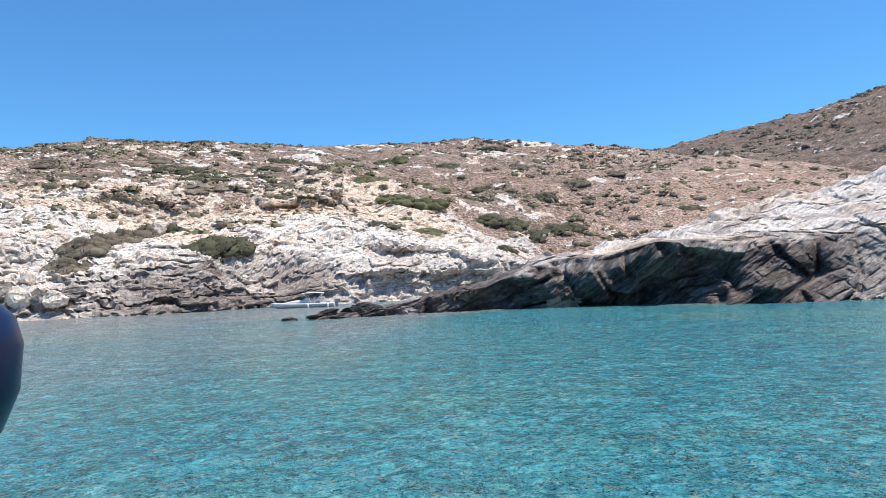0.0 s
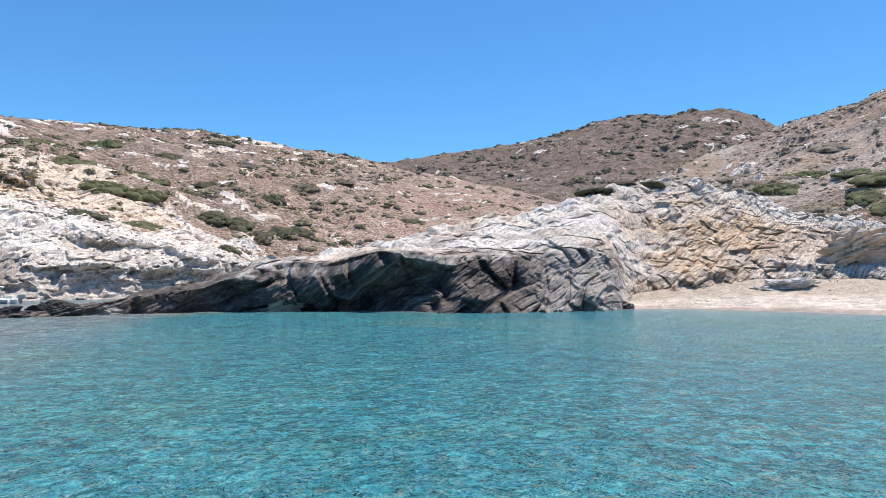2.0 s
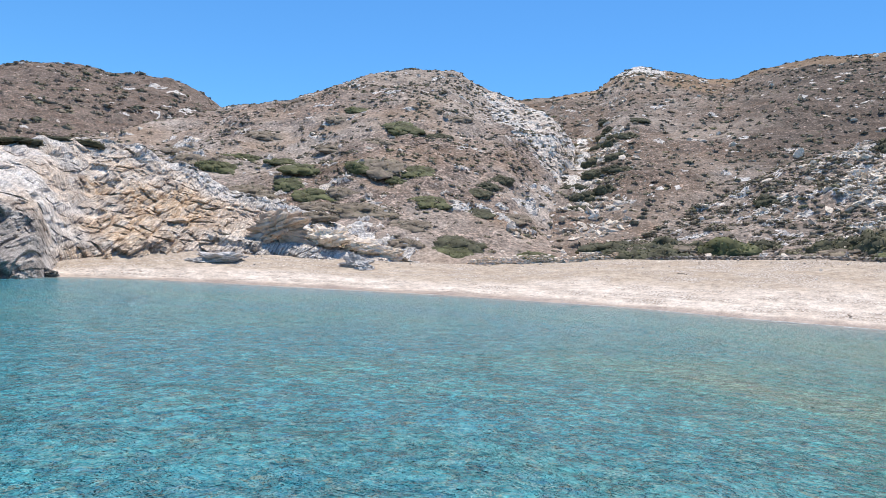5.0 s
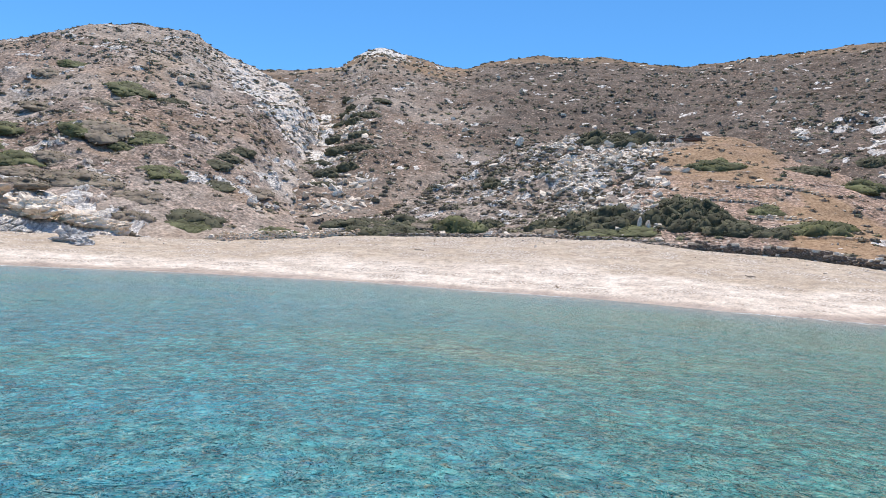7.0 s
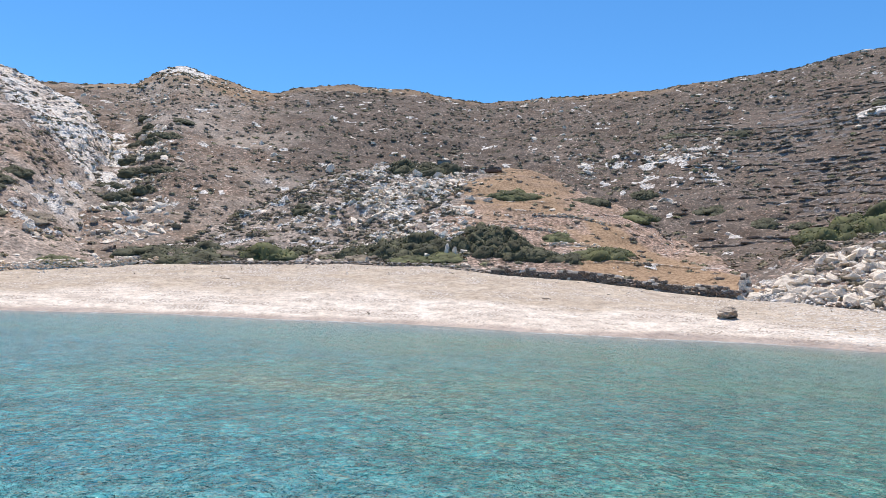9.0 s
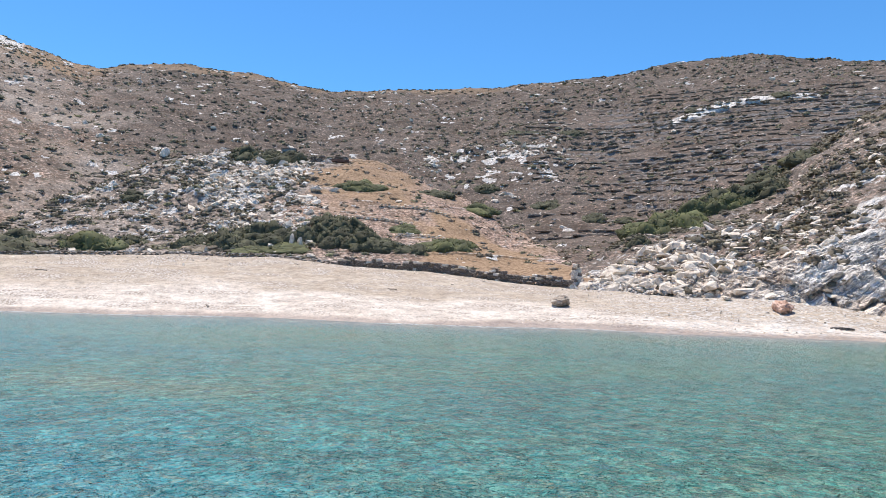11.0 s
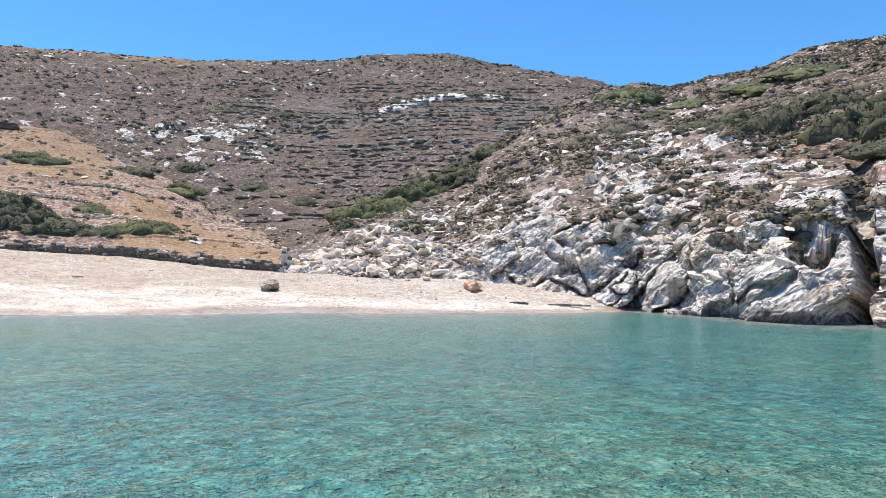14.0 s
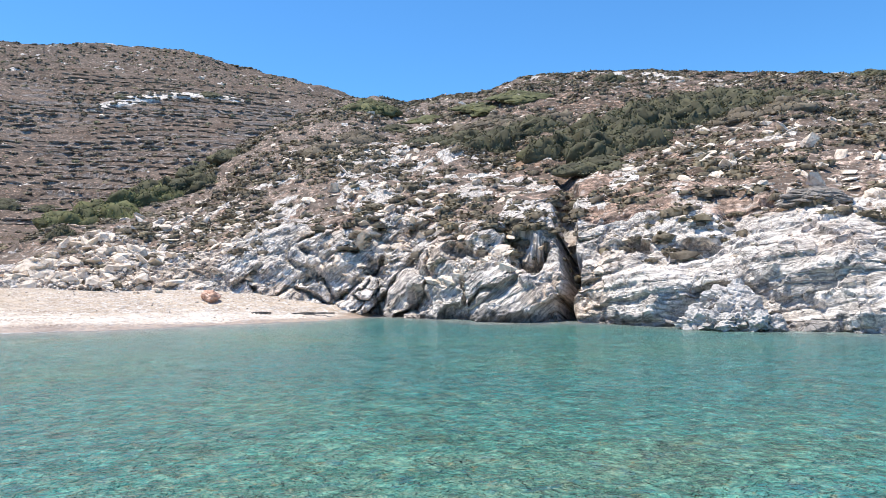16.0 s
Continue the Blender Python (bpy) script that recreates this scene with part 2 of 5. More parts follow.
def sand_material():
    m = Nodes("sand")
    fine, mid = m.noise(9.0, 6, 0.7), m.noise(0.5, 5, 0.6)
    color = m.ramp(mid, (0.3, (0.515, 0.43, 0.355)), (0.55, (0.675, 0.58, 0.492)), (0.75, (0.75, 0.665, 0.583)))
    color = m.mix(m.attr("upper"), color, m.ramp(mid, (0.3, (0.37, 0.29, 0.215)), (0.7, (0.51, 0.425, 0.335))))
    color = m.mix(1.0, color, m.ramp(fine, (0.3, 0.72), (0.5, 1.0), (0.7, 1.2)), "MULTIPLY")
    color = m.mix(1.0, color, m.ramp(m.noise(1.9, 6, 0.75), (0.34, 0.66), (0.5, 1.0), (0.64, 1.22)), "MULTIPLY")
    wrack = m.ramp(m.noise(2.2, 6, 0.75), (0.6, 0.0), (0.68, 0.8))
    color = m.mix(m.calc("MULTIPLY", wrack, m.attr("litter")), color, (0.16, 0.115, 0.08))
    pebbles = m.add("ShaderNodeTexVoronoi", Vector=m.where, Scale=5.0)
    color = m.mix(m.calc("MULTIPLY", m.ramp(pebbles.outputs["Color"], (0.45, 0.0), (0.8, 0.85)), m.attr("shingle")), color, m.ramp(m.noise(3.0), (0.35, (0.30, 0.27, 0.24)), (0.65, (0.75, 0.72, 0.68))))
    color = m.mix(m.calc("MULTIPLY", m.attr("streak"), m.ramp(m.noise(4.0, 6, 0.75), (0.38, 0.0), (0.54, 0.95))), color, m.ramp(m.noise(7.0, 3), (0.45, (0.27, 0.21, 0.16)), (0.6, (0.66, 0.60, 0.54))))
    color = m.mix(m.attr("wet"), color, m.mix(1.0, color, (0.66, 0.60, 0.55), "MULTIPLY"))
    bump = m.bump(fine, 0.5, 0.05, m.bump(mid, 0.5, 0.3))
    return m.done(color, m.calc("SUBTRACT", 0.95, m.calc("MULTIPLY", m.attr("wet"), 0.55)), bump, Specular_IOR_Level=0.3)


def water_material():
    """Clear shallow sea: the colour of the water and of the bed seen through it, with ripple light and shade painted
    in, under a glossy rippled surface.
    """
    m = Nodes("water")
    patch = m.noise(0.11, 6, 0.6, distort=0.8)
    body = m.ramp(patch, (0.3, (0.036, 0.24, 0.315)), (0.48, (0.048, 0.27, 0.315)), (0.6, (0.072, 0.29, 0.295)), (0.74, (0.15, 0.285, 0.25)))
    # bright crests and dark troughs of the ripples, painted as a colour factor
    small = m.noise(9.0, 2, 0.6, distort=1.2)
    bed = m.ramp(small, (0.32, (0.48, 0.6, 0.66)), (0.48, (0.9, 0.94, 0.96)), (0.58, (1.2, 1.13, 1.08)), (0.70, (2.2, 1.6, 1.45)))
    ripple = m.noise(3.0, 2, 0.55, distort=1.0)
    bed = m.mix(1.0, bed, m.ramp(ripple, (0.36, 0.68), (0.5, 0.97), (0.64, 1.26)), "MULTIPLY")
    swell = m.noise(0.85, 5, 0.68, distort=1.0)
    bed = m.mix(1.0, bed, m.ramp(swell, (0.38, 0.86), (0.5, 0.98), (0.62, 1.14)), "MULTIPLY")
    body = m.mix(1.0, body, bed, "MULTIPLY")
    weed = m.ramp(m.noise(0.5, 6, 0.74, distort=0.6), (0.56, 0.0), (0.7, 0.12))
    body = m.mix(weed, body, m.mix(1.0, (0.17, 0.195, 0.115), bed, "MULTIPLY"))
    # painted golden and sky-blue glints, then thin bright and dark ripple lines
    fleck = m.ramp(m.noise(5.0, 5, 0.72, distort=0.8), (0.585, 0.0), (0.64, 0.55))
    body = m.mix(fleck, body, (0.27, 0.275, 0.16))
    blue = m.ramp(m.noise(3.3, 4, 0.66, distort=0.9), (0.56, 0.0), (0.64, 0.5))
    body = m.mix(blue, body, (0.03, 0.19, 0.33))
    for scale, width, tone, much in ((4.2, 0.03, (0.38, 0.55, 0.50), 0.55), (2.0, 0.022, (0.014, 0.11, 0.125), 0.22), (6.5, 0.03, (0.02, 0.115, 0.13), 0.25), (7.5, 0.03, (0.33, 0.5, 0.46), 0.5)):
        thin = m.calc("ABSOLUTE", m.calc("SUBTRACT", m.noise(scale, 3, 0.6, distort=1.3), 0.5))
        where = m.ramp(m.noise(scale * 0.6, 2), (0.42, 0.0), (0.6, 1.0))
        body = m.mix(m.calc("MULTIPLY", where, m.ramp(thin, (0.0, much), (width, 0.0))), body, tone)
    body = m.mix(m.attr("green"), body, m.mix(1.0, body, (1.02, 0.81, 0.63), "MULTIPLY"))
    sandy = m.ramp(m.noise(0.5, 5, 0.65), (0.3, (0.32, 0.30, 0.29)), (0.7, (0.44, 0.395, 0.36)))
    # the same painted ripple light and shade over the sandy shallows
    sandy = m.mix(1.0, sandy, m.ramp(swell, (0.36, 0.72), (0.5, 0.98), (0.64, 1.25)), "MULTIPLY")
    sandy = m.mix(1.0, sandy, m.ramp(ripple, (0.36, 0.7), (0.5, 0.98), (0.64, 1.3)), "MULTIPLY")
    body = m.mix(m.attr("shallow"), body, sandy)
    foam = m.calc("MULTIPLY", m.attr("foam"), m.ramp(m.noise(2.5, 5, 0.7), (0.46, 0.0), (0.56, 1.0)))
    body = m.mix(foam, body, (0.75, 0.77, 0.76))
    bump = m.bump(swell, 1.0, 0.42)
    bump = m.bump(m.noise(3.4, 4, 0.65, distort=0.6), 1.0, 0.2, bump)
    bump = m.bump(m.noise(9.0, 3, 0.6, distort=0.4), 1.0, 0.07, bump)
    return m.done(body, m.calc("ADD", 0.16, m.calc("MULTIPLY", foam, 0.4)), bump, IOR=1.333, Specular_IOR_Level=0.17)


LAND, SAND, WATER = land_material(), sand_material(), water_material()

# ---- lines of the ground: bearing, distance, height ----
BEACH_SHORE = line("30 50 0, 36 51 0, 43 53 0, 49 51.5 0, 58 50 0, 66 49.5 0, 76 47.5 0, 81 47.5 0, 90.5 43 0, 99 42 0, 110 37.8 0, 120 37 0, 128 38 0, 135 36.5 0, 143 38 0, 150 39.5 0, 155 43 0, 162 44 0")
BEACH_BACK = line("30 50 -0.2, 34 51 0.1, 37.2 53 0.8, 40 56 1.3, 47 60 2.2, 54 62 2.2, 62.7 63 2.2, 70.6 65 2.5, 74 66 2.8, 78 66 3.3, 86 65 3.8, 96 63 4.2, 102 61 4.2, 109 58 3.5, 115.6 56 3.2, 120 54 2.7, 126.6 52 2.2, 133.5 49 1.9, 140.2 47.5 1.8, 145.6 46.5 1.5, 151.3 45 0.8, 155.2 43.5 0.1, 162 44 -0.2")


def shifted(f, dr, dz):
    return lambda b: (f(b)[0] + dr, f(b)[1] + dz)


def at(text):
    """A plain value along the bearing, from 'bearing value, ...'."""
    a = np.array([[float(v) for v in p.split()] for p in text.split(",")])
    return lambda b: np.interp(b, a[:, 0], a[:, 1])


# seabed under the bay and the base of the hills, out to the horizon
bs, rs = np.arange(0, 361, 3.0), np.array([2, 10, 20, 30, 45, 70, 120, 250, 600, 1500, 4000.0])
base = spot(bs[:, None] + 0 * rs, rs + 0 * bs[:, None], -3.5 - 0.004 * np.minimum(rs, 600) + 0 * bs[:, None])
zero = np.zeros(base.shape[:2])
ground_object("ground", base, SAND, "pale sandy sea bed under the clear water", "sea bed", streak=zero, litter=zero, shingle=zero, wet=zero, upper=zero)

# sea
bs, rs = np.arange(0, 360.1, 1.0), np.concatenate([[0.02, 0.6], np.geomspace(2, 26, 14), np.arange(26.6, 72, 0.7), np.geomspace(73, 4500, 16)])
bb, rr = np.repeat(bs[:, None], len(rs), 1), np.repeat(rs[None], len(bs), 0)
shore = np.where((bb > 36) & (bb < 156), BEACH_SHORE(bb)[0], at("0 41, 10.7 44.5, 22.6 42, 32 46, 36 50, 156 43, 164 35, 173.7 33, 180 30, 186 28.7, 193 27.6, 210 27, 236 300, 325 300, 328 63, 349 63, 350 39, 360 41")(bb))
width = at("0 3, 5 1.2, 28 1.2, 38 2.5, 52 4, 75 4, 120 4.5, 150 4, 162 2.5, 175 2, 195 2, 325 90, 343 80, 352 25, 360 4")(bb)
p = spot(bb, rr, 0.0)
wob = fbm(p / 9, 3)
shallow = np.clip(0.95 * np.exp(-np.maximum(shore - rr - 1.5 * (width > 2.2) + 1.5 * wob, 0) / (0.75 * width)), 0, 1) * 0.9 * (0.85 + 0.3 * wob) * smooth(8, 30, rr + 4 * wob)
foam = smooth(0.9, 0.2, np.abs(shore - 0.35 - rr + 0.4 * wob)) * ((bb > 44) & (bb < 152)) * smooth(-0.3, 0.15, fbm(p / 14 + 5, 2) + 0.15)
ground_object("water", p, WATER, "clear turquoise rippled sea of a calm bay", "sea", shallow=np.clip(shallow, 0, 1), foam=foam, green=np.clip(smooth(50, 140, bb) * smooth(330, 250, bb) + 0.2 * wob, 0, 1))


# ---- hills ----
def outcrops(p, n, scale, cover, height, seed):
    """Rock that pokes through the soil: how much rock shows, and how far it stands up."""
    f = fbm(p / scale + seed, 5, 0.6)
    rock = smooth(-0.06, 0.10, f + (cover - 0.5) * 1.6)
    up = height * rock * (0.45 + 1.1 * blocks(p, scale * 0.4, seed) + 0.6 * blocks(p, scale * 0.17, seed + 5))
    return rock, up


def finish(name, p, up, label, category, rock, material=None, out=0.0, beds=(0.12, 0.28, 0.95), **zones):
    """up: how far the ground stands out along its normal; out: how far it juts towards the bay."""
    n = normals(p)
    away = p * (1, 1, 0) / (np.linalg.norm(p[..., :2], axis=-1, keepdims=True) + 1e-6)
    q = p + n * up[..., None] - away * (out + 0 * up)[..., None]
    full = dict(pale=0 * up, lines=0 * up + 0.6, bed=p @ (np.array(beds) / np.linalg.norm(beds)) + 0.35 * fbm(p / 6, 3), white=0 * up, stones=0 * up + 0.8, ochre=0 * up, dark=0 * up, straw=0 * up, scrub=0 * up + 0.7)
    full.update(zones)
    ground_object(name, q, material or LAND, label, category, material is not None, rock=rock, **full)
    return q


GROUND = {}

# west hill, across the cove: pale rock below, scrub above
west = [shifted(line("-60 66 0, -45 64 0, -32 63 0, -22 62 0, -14 67 0, -8 70 0, 0 74 0, 10 82 0, 26 96 0, 50 100 0"), -2, -1.5),
        line("-60 69 2.4, -45 67 2.4, -32 66 2.2, -25 65 1.2, -19 65 2.6, -14 69 1.5, -8 72 3.0, 0 76.5 3.2, 10 84 3.0, 26 97 2, 50 101 2"),
        line("-60 105 15.7, -45 104 15.8, -32.6 102 15.8, -25.5 100 15.2, -19.4 100 14.5, -13.8 103 14.9, -8.4 106 16.4, -3.8 108 15.1, 3.2 108 10.2, 10 108 7.4, 20 112 6.8, 35 115 5.9, 50 115 4.9"),
        line("-60 175 29.6, -45 178 33.3, -32.6 180 34.9, -26.2 180 38.0, -21.4 180 38.7, -15.1 180 37.8, -10.1 182 37.7, -3.6 184 38.7, 2.5 186 39.7, 8.1 186 38.3, 14 186 35.3, 18.5 184 32.4, 26 180 27.2, 35 170 19.8, 50 150 11.1")]
west.append(shifted(west[3], 70, -14))
p, bb, u, rr = sheet(-56, 46, 0.15, west, (26, 110, 90, 10))
bare = smooth(2.25, 1.75, u + 0.25 * fbm(p / 12, 4)) * smooth(12, 4, bb + 6 * (u - 1))
rock, up = outcrops(p, None, 4.0, 0.15 + 0.72 * bare + 0.15 * smooth(14, 4, bb) * (1 - bare), 0.34, 3)
N_WEST = (-0.20, 0.10, 0.95)
lay = slabby(p, N_WEST, (1.5, 5.0, 4.0), 4) * 0.5 + slabby(p, N_WEST, (0.6, 2.2, 1.8), 9) * 0.28 + 0.25 * fbm(p / 2.5, 4) + smooth(1.35, 1.0, u) * slabby(p, N_WEST, (0.7, 6.0, 3.0), 6) * 0.9
ledge = 5.3 - 0.21 * (bb + 4.6) + 0.4 * fbm(p / 4, 3)
jut = 1.6 * smooth(-0.5, 0.0, p[..., 2] - ledge) * smooth(1.6, 0.5, p[..., 2] - ledge) * smooth(-6, -4.5, bb) * smooth(9, 6, bb)
ledge = 2.9 - 0.05 * (bb + 4.6) + 0.4 * fbm(p / 4 + 7, 3)
jut = jut + 1.3 * smooth(-0.4, 0.1, p[..., 2] - ledge) * smooth(1.8, 0.6, p[..., 2] - ledge) * smooth(-8, -6, bb) * smooth(14, 8, bb)
crag = smooth(4.5, 2.5, np.abs(bb + 22.5)) * smooth(2.5, 1.0, np.abs(p[..., 2] - 13.2))
cave = smooth(3.4, 2.4, np.abs(bb + 11.4)) * smooth(1.5, 0.7, np.abs(p[..., 2] - 12.9 - 0.6 * fbm(p / 2, 2)))
jut = jut + 2.8 * smooth(4.5, 3.0, np.abs(bb + 22.5)) * smooth(-0.5, 0.3, p[..., 2] - 13.4 - 0.8 * fbm(p / 2.2, 3)) * smooth(3.2, 1.4, p[..., 2] - 13.4) * (0.5 + 1.1 * blocks(p, 2.0, 21)) - 2.0 * cave * (0.7 + 0.8 * blocks(p, 1.4, 25))
jut = jut + (1.4 + 1.2 * blocks(p, 1.8, 22)) * smooth(4.0, 2.8, np.abs(bb + 11.4)) * smooth(-0.4, 0.3, p[..., 2] - 14.0 - 0.6 * fbm(p / 2, 2)) * smooth(2.6, 1.2, p[..., 2] - 14.0)
# thin crevices, cut in and also darkened in colour to deepen their shade
crack = bare * smooth(0.10, 0.0, np.abs(fbm(p * (1, 1, 1.5) / 5 + 31, 4))) * smooth(1.0, 1.2, u)
lay = lay * 1.3 - 0.45 * crack
jut = jut + 1.0 * bare * lay
up = up + 1.6 * fbm(p / 16, 3) * smooth(0.6, 1.3, u) * smooth(3.4, 2.6, u) + 0.2 * ridged(p / 7, 4) * bare + 0.12 * fbm(p / 1.5, 3)
band = smooth(1.24, 0.94, u + 0.16 * fbm(p / 6 + 3, 3)) * (0.5 + 0.4 * smooth(-28, -22, bb)) * (1 - 0.65 * smooth(-12, -7, bb))
crags = np.maximum(smooth(5.0, 3.6, np.abs(bb + 22.5)), smooth(4.6, 3.2, np.abs(bb + 11.4))) * smooth(10.6, 11.6, p[..., 2]) * smooth(17.2, 15.6, p[..., 2] + 0.8 * fbm(p / 3, 3))
rock = np.maximum(rock, smooth(2.9, 2.97, u) * smooth(1.6, 0.8, np.abs(bb - 8.2)))
ochre = smooth(0.08, 0.4, fbm(p / 9 + 8, 3) + 0.7 * smooth(0.45, 0, np.abs(u - 1.75)) * smooth(-28, -18, bb) * smooth(2, -4, bb)) * smooth(1.2, 1.4, u)
GROUND["west"] = finish("hill_west", p, up, "stony hill of pale rock and dry scrub above a cove", "hill", np.maximum(np.maximum(rock * 0.95, bare * 0.8), crags), out=jut, beds=N_WEST, dark=np.maximum(np.maximum(band * 0.95, crag * 0.3), crack * 0.4), ochre=np.maximum(np.maximum(ochre * 0.6, cave), crags * 0.55), white=0.2 + 0.5 * bare, stones=0.8 + 0.8 * smooth(14, 4, bb), scrub=(0.8 - 0.7 * bare) * (0.4 + 0.6 * smooth(20, 5, bb))), bb, u

# far hill behind the saddle
far = [line("5 200 24, 60 200 24"), line("5 330 48.3, 11 330 57.7, 18.5 330 57.4, 23.4 330 62.2, 28.5 330 66.9, 33.4 330 73.5, 38.5 330 79.1, 40.8 328 77.0, 44.6 325 77.9, 46.8 320 72.3, 48.8 315 65.4, 52 310 53.8, 60 300 38.7")]
far = [shifted(far[0], -30, -16), far[0], far[1], shifted(far[1], 120, -30)]
p, bb, u, rr = sheet(5, 60, 0.15, far, (10, 90, 10))
rock, up = outcrops(p, None, 9.0, 0.11, 0.9, 13)
up = up + 3.5 * ridged(p / 40, 4) * smooth(0.8, 1.2, u) * smooth(2.2, 1.8, u) + 0.5 * fbm(p / 5, 3)
GROUND["far"] = finish("hill_far", p, up, "distant brown hill dotted with dark scrub", "hill", rock * 0.7, scrub=0 * up + 1.0), bb, u

# middle hill above the beach
mid = [shifted(line("28 72 3, 40 72 3, 47 64 1.5, 62 64 1.6, 72 66 2, 78 68 2.6, 83 70 2.6"), -1, -1),
       line("28 88 5, 36 95 8, 42 100 10, 48 100 12, 54 100 14, 60 100 17, 66 100 16.5, 72 100 13.5, 76 100 9, 78 98 6.5, 83 96 4"),
       line("28 120 11.3, 36 130 17.4, 42 140 24.1, 48.8 150 32.4, 53.9 152 36.4, 58.4 154 41.9, 63.2 155 46.3, 66.8 154 45.6, 70 152 41.5, 72.5 150 39.0, 75 146 34.8, 76.5 142 29.5, 78 136 21.0, 80 128 10.9, 83 120 6.1")]
mid.append(shifted(mid[2], 60, -18))
p, bb, u, rr = sheet(28, 83, 0.13, mid, (90, 120, 10))
stony = smooth(0.9, 0.2, u + 0.3 * fbm(p / 10, 3)) * smooth(68, 58, bb)
crag = smooth(-2, 2, p[..., 2] - at("66 46, 70 32, 71 28, 73.5 22, 75.3 17, 76.5 13, 78 10, 83 6")(bb) + 2.5 * fbm(p / 7 + 4, 3)) * smooth(68.5, 71, bb + 2.5 * fbm(p / 6, 4)) * smooth(2.3, 2.1, u)
rock, up = outcrops(p, None, 3.4, 0.15 + 0.30 * np.clip(stony, 0, 1) + 0.38 * crag, 0.42, 23)
jut = crag * (0.8 * slabby(p, (0.13, 0.25, 0.95), (2.6, 5.0, 4.0), 61, 1.5) + 0.4 * slabby(p, (0.13, 0.25, 0.95), (1.0, 2.4, 2.0), 62, 1.2))
up = up * (1 - 0.5 * crag) + 0.3 * crag * ridged(p / 9, 3)
up = up + 1.8 * ridged(p / 22, 4) * smooth(0.4, 1.0, u) * smooth(2.3, 1.7, u) + 1.2 * strata(p, (-0.3, 0.4, 0.8), 2.0, 5) * stony + 0.25 * fbm(p / 3, 3)
GROUND["mid"] = finish("hill_middle", p, up, "dry brown rocky hill above the beach", "hill", np.maximum(rock, crag * 0.52), lines=0.6 - 0.35 * crag, out=jut, beds=(0.13, 0.25, 0.95), white=0.15 * crag, pale=np.clip(0.42 + 0.6 * fbm(p / 12 + 3, 4), 0, 0.8), straw=np.clip(0.02 + 0.5 * fbm(p / 9 + 7, 4), 0, 0.45), stones=0 * up + 1.0, scrub=0 * up + 0.8, ochre=np.maximum(0.35 * smooth(0.1, 0.5, fbm(p / 14, 3)), crag * np.clip(0.25 + 0.5 * fbm(p / 5 + 2, 3), 0, 0.6))), bb, u

# back of the valley, with old terraces
back = [line("66 78 1.5, 78 74 2.0, 100 70 2.5, 126 62 1.5, 140 62 1.5, 164 70 1"),
        line("66 90 6.6, 74 92 7.0, 78 92 8.3, 82 98 10.5, 90 104 11.4, 100 110 11.5, 110 112 10.9, 118 112 9.3, 124 112 8.9, 132 112 10.9, 140 114 14.9, 150 116 18.2, 164 118 18.5"),
        line("66 215 47.6, 70 220 55.1, 75.2 222 57.9, 79 224 61.2, 80.5 224 65.7, 81.9 224 68.3, 83.3 224 67.0, 85.2 225 65.3, 88.5 225 63.0, 91 225 66.0, 94.8 225 68.1, 99.8 225 67.4, 106.5 225 65.0, 113 225 66.6, 119.8 225 67.5, 126.2 228 71.8, 133.4 230 75.3, 140.2 230 76.4, 148 226 69.7, 152.3 222 63.9, 156 218 58.3, 164 210 46.5")]
back.append(shifted(back[2], 90, -25))
p, bb, u, rr = sheet(66, 164, 0.15, back, (40, 190, 10))
terr = smooth(124, 130, bb + 4 * fbm(p / 20, 2)) * smooth(154, 149, bb) * smooth(1.0, 1.1, u) * smooth(1.72, 1.5, u + 0.1 * fbm(p / 20 + 4, 2))
high = 1.9
f = p[..., 2] / high + 0.9 * fbm(p / 30 + 2, 3)
k = np.floor(f)
riser = smooth(0.78, 0.98, f - k)
keep = terr * smooth(-0.7, -0.1, fbm(p / 12 + 6, 2))
p[..., 2] += 0.34 * keep * ((k + riser) - f) * high
wallish = keep * smooth(0.72, 0.8, f - k)
scree = smooth(1.15, 1.3, u) * smooth(1.5, 1.36, u) * (smooth(113, 118, bb) * smooth(128, 124, bb) + smooth(84, 80, bb) * 0.8)
rock, up = outcrops(p, None, 3.0, 0.08 + 0.31 * scree, 0.25, 33)
pale = smooth(1.5, 0.7, np.abs(p[..., 2] - at("130 38, 134.3 42.2, 137.6 46, 141.2 48.9, 143.8 49.3, 148 50.2, 152 49.5")(bb) + 0.7 * fbm(p / 6, 3))) * smooth(133, 135, bb) * smooth(150, 147, bb) * (1 - 0.6 * smooth(143, 145, bb))
rock = np.maximum(rock, pale)
up = up + 0.5 * pale
gully_line = 78.9 - 0.065 * (p[..., 2] - 8) + 0.5 * fbm(p / 8 + 1, 2)
gully = smooth(3.0, 0.0, np.abs(bb - gully_line)) * smooth(1.75, 1.2, u)
steps = smooth(0.75, 0.3, np.abs(bb - gully_line)) * smooth(0.95, 1.05, u) * smooth(29, 25, p[..., 2]) * smooth(-0.15, 0.15, fbm(p / 2.0 + 3, 3))
side = smooth(75.5, 76.5, bb) * smooth(79, 78, bb + 0.5 * fbm(p / 4, 3)) * smooth(15, 19, p[..., 2]) * smooth(36, 31, p[..., 2]) * smooth(-0.4, 0.0, fbm(p / 4 + 9, 3))
rock = np.maximum(np.maximum(rock, steps), side)
up = up + 0.9 * steps * blocks(p, 1.8, 71)
tan = smooth(90.5, 87, bb + 2 * fbm(p / 14, 3)) * smooth(51, 57, p[..., 2] + 6 * fbm(p / 12, 3)) * 0.75 + smooth(62.5, 65.5, p[..., 2]) * smooth(128, 118, bb) * 0.6
peak = smooth(2.6, 1.2, np.abs(bb - 82.2)) * smooth(57, 62, p[..., 2] + 4 * fbm(p / 5, 3))
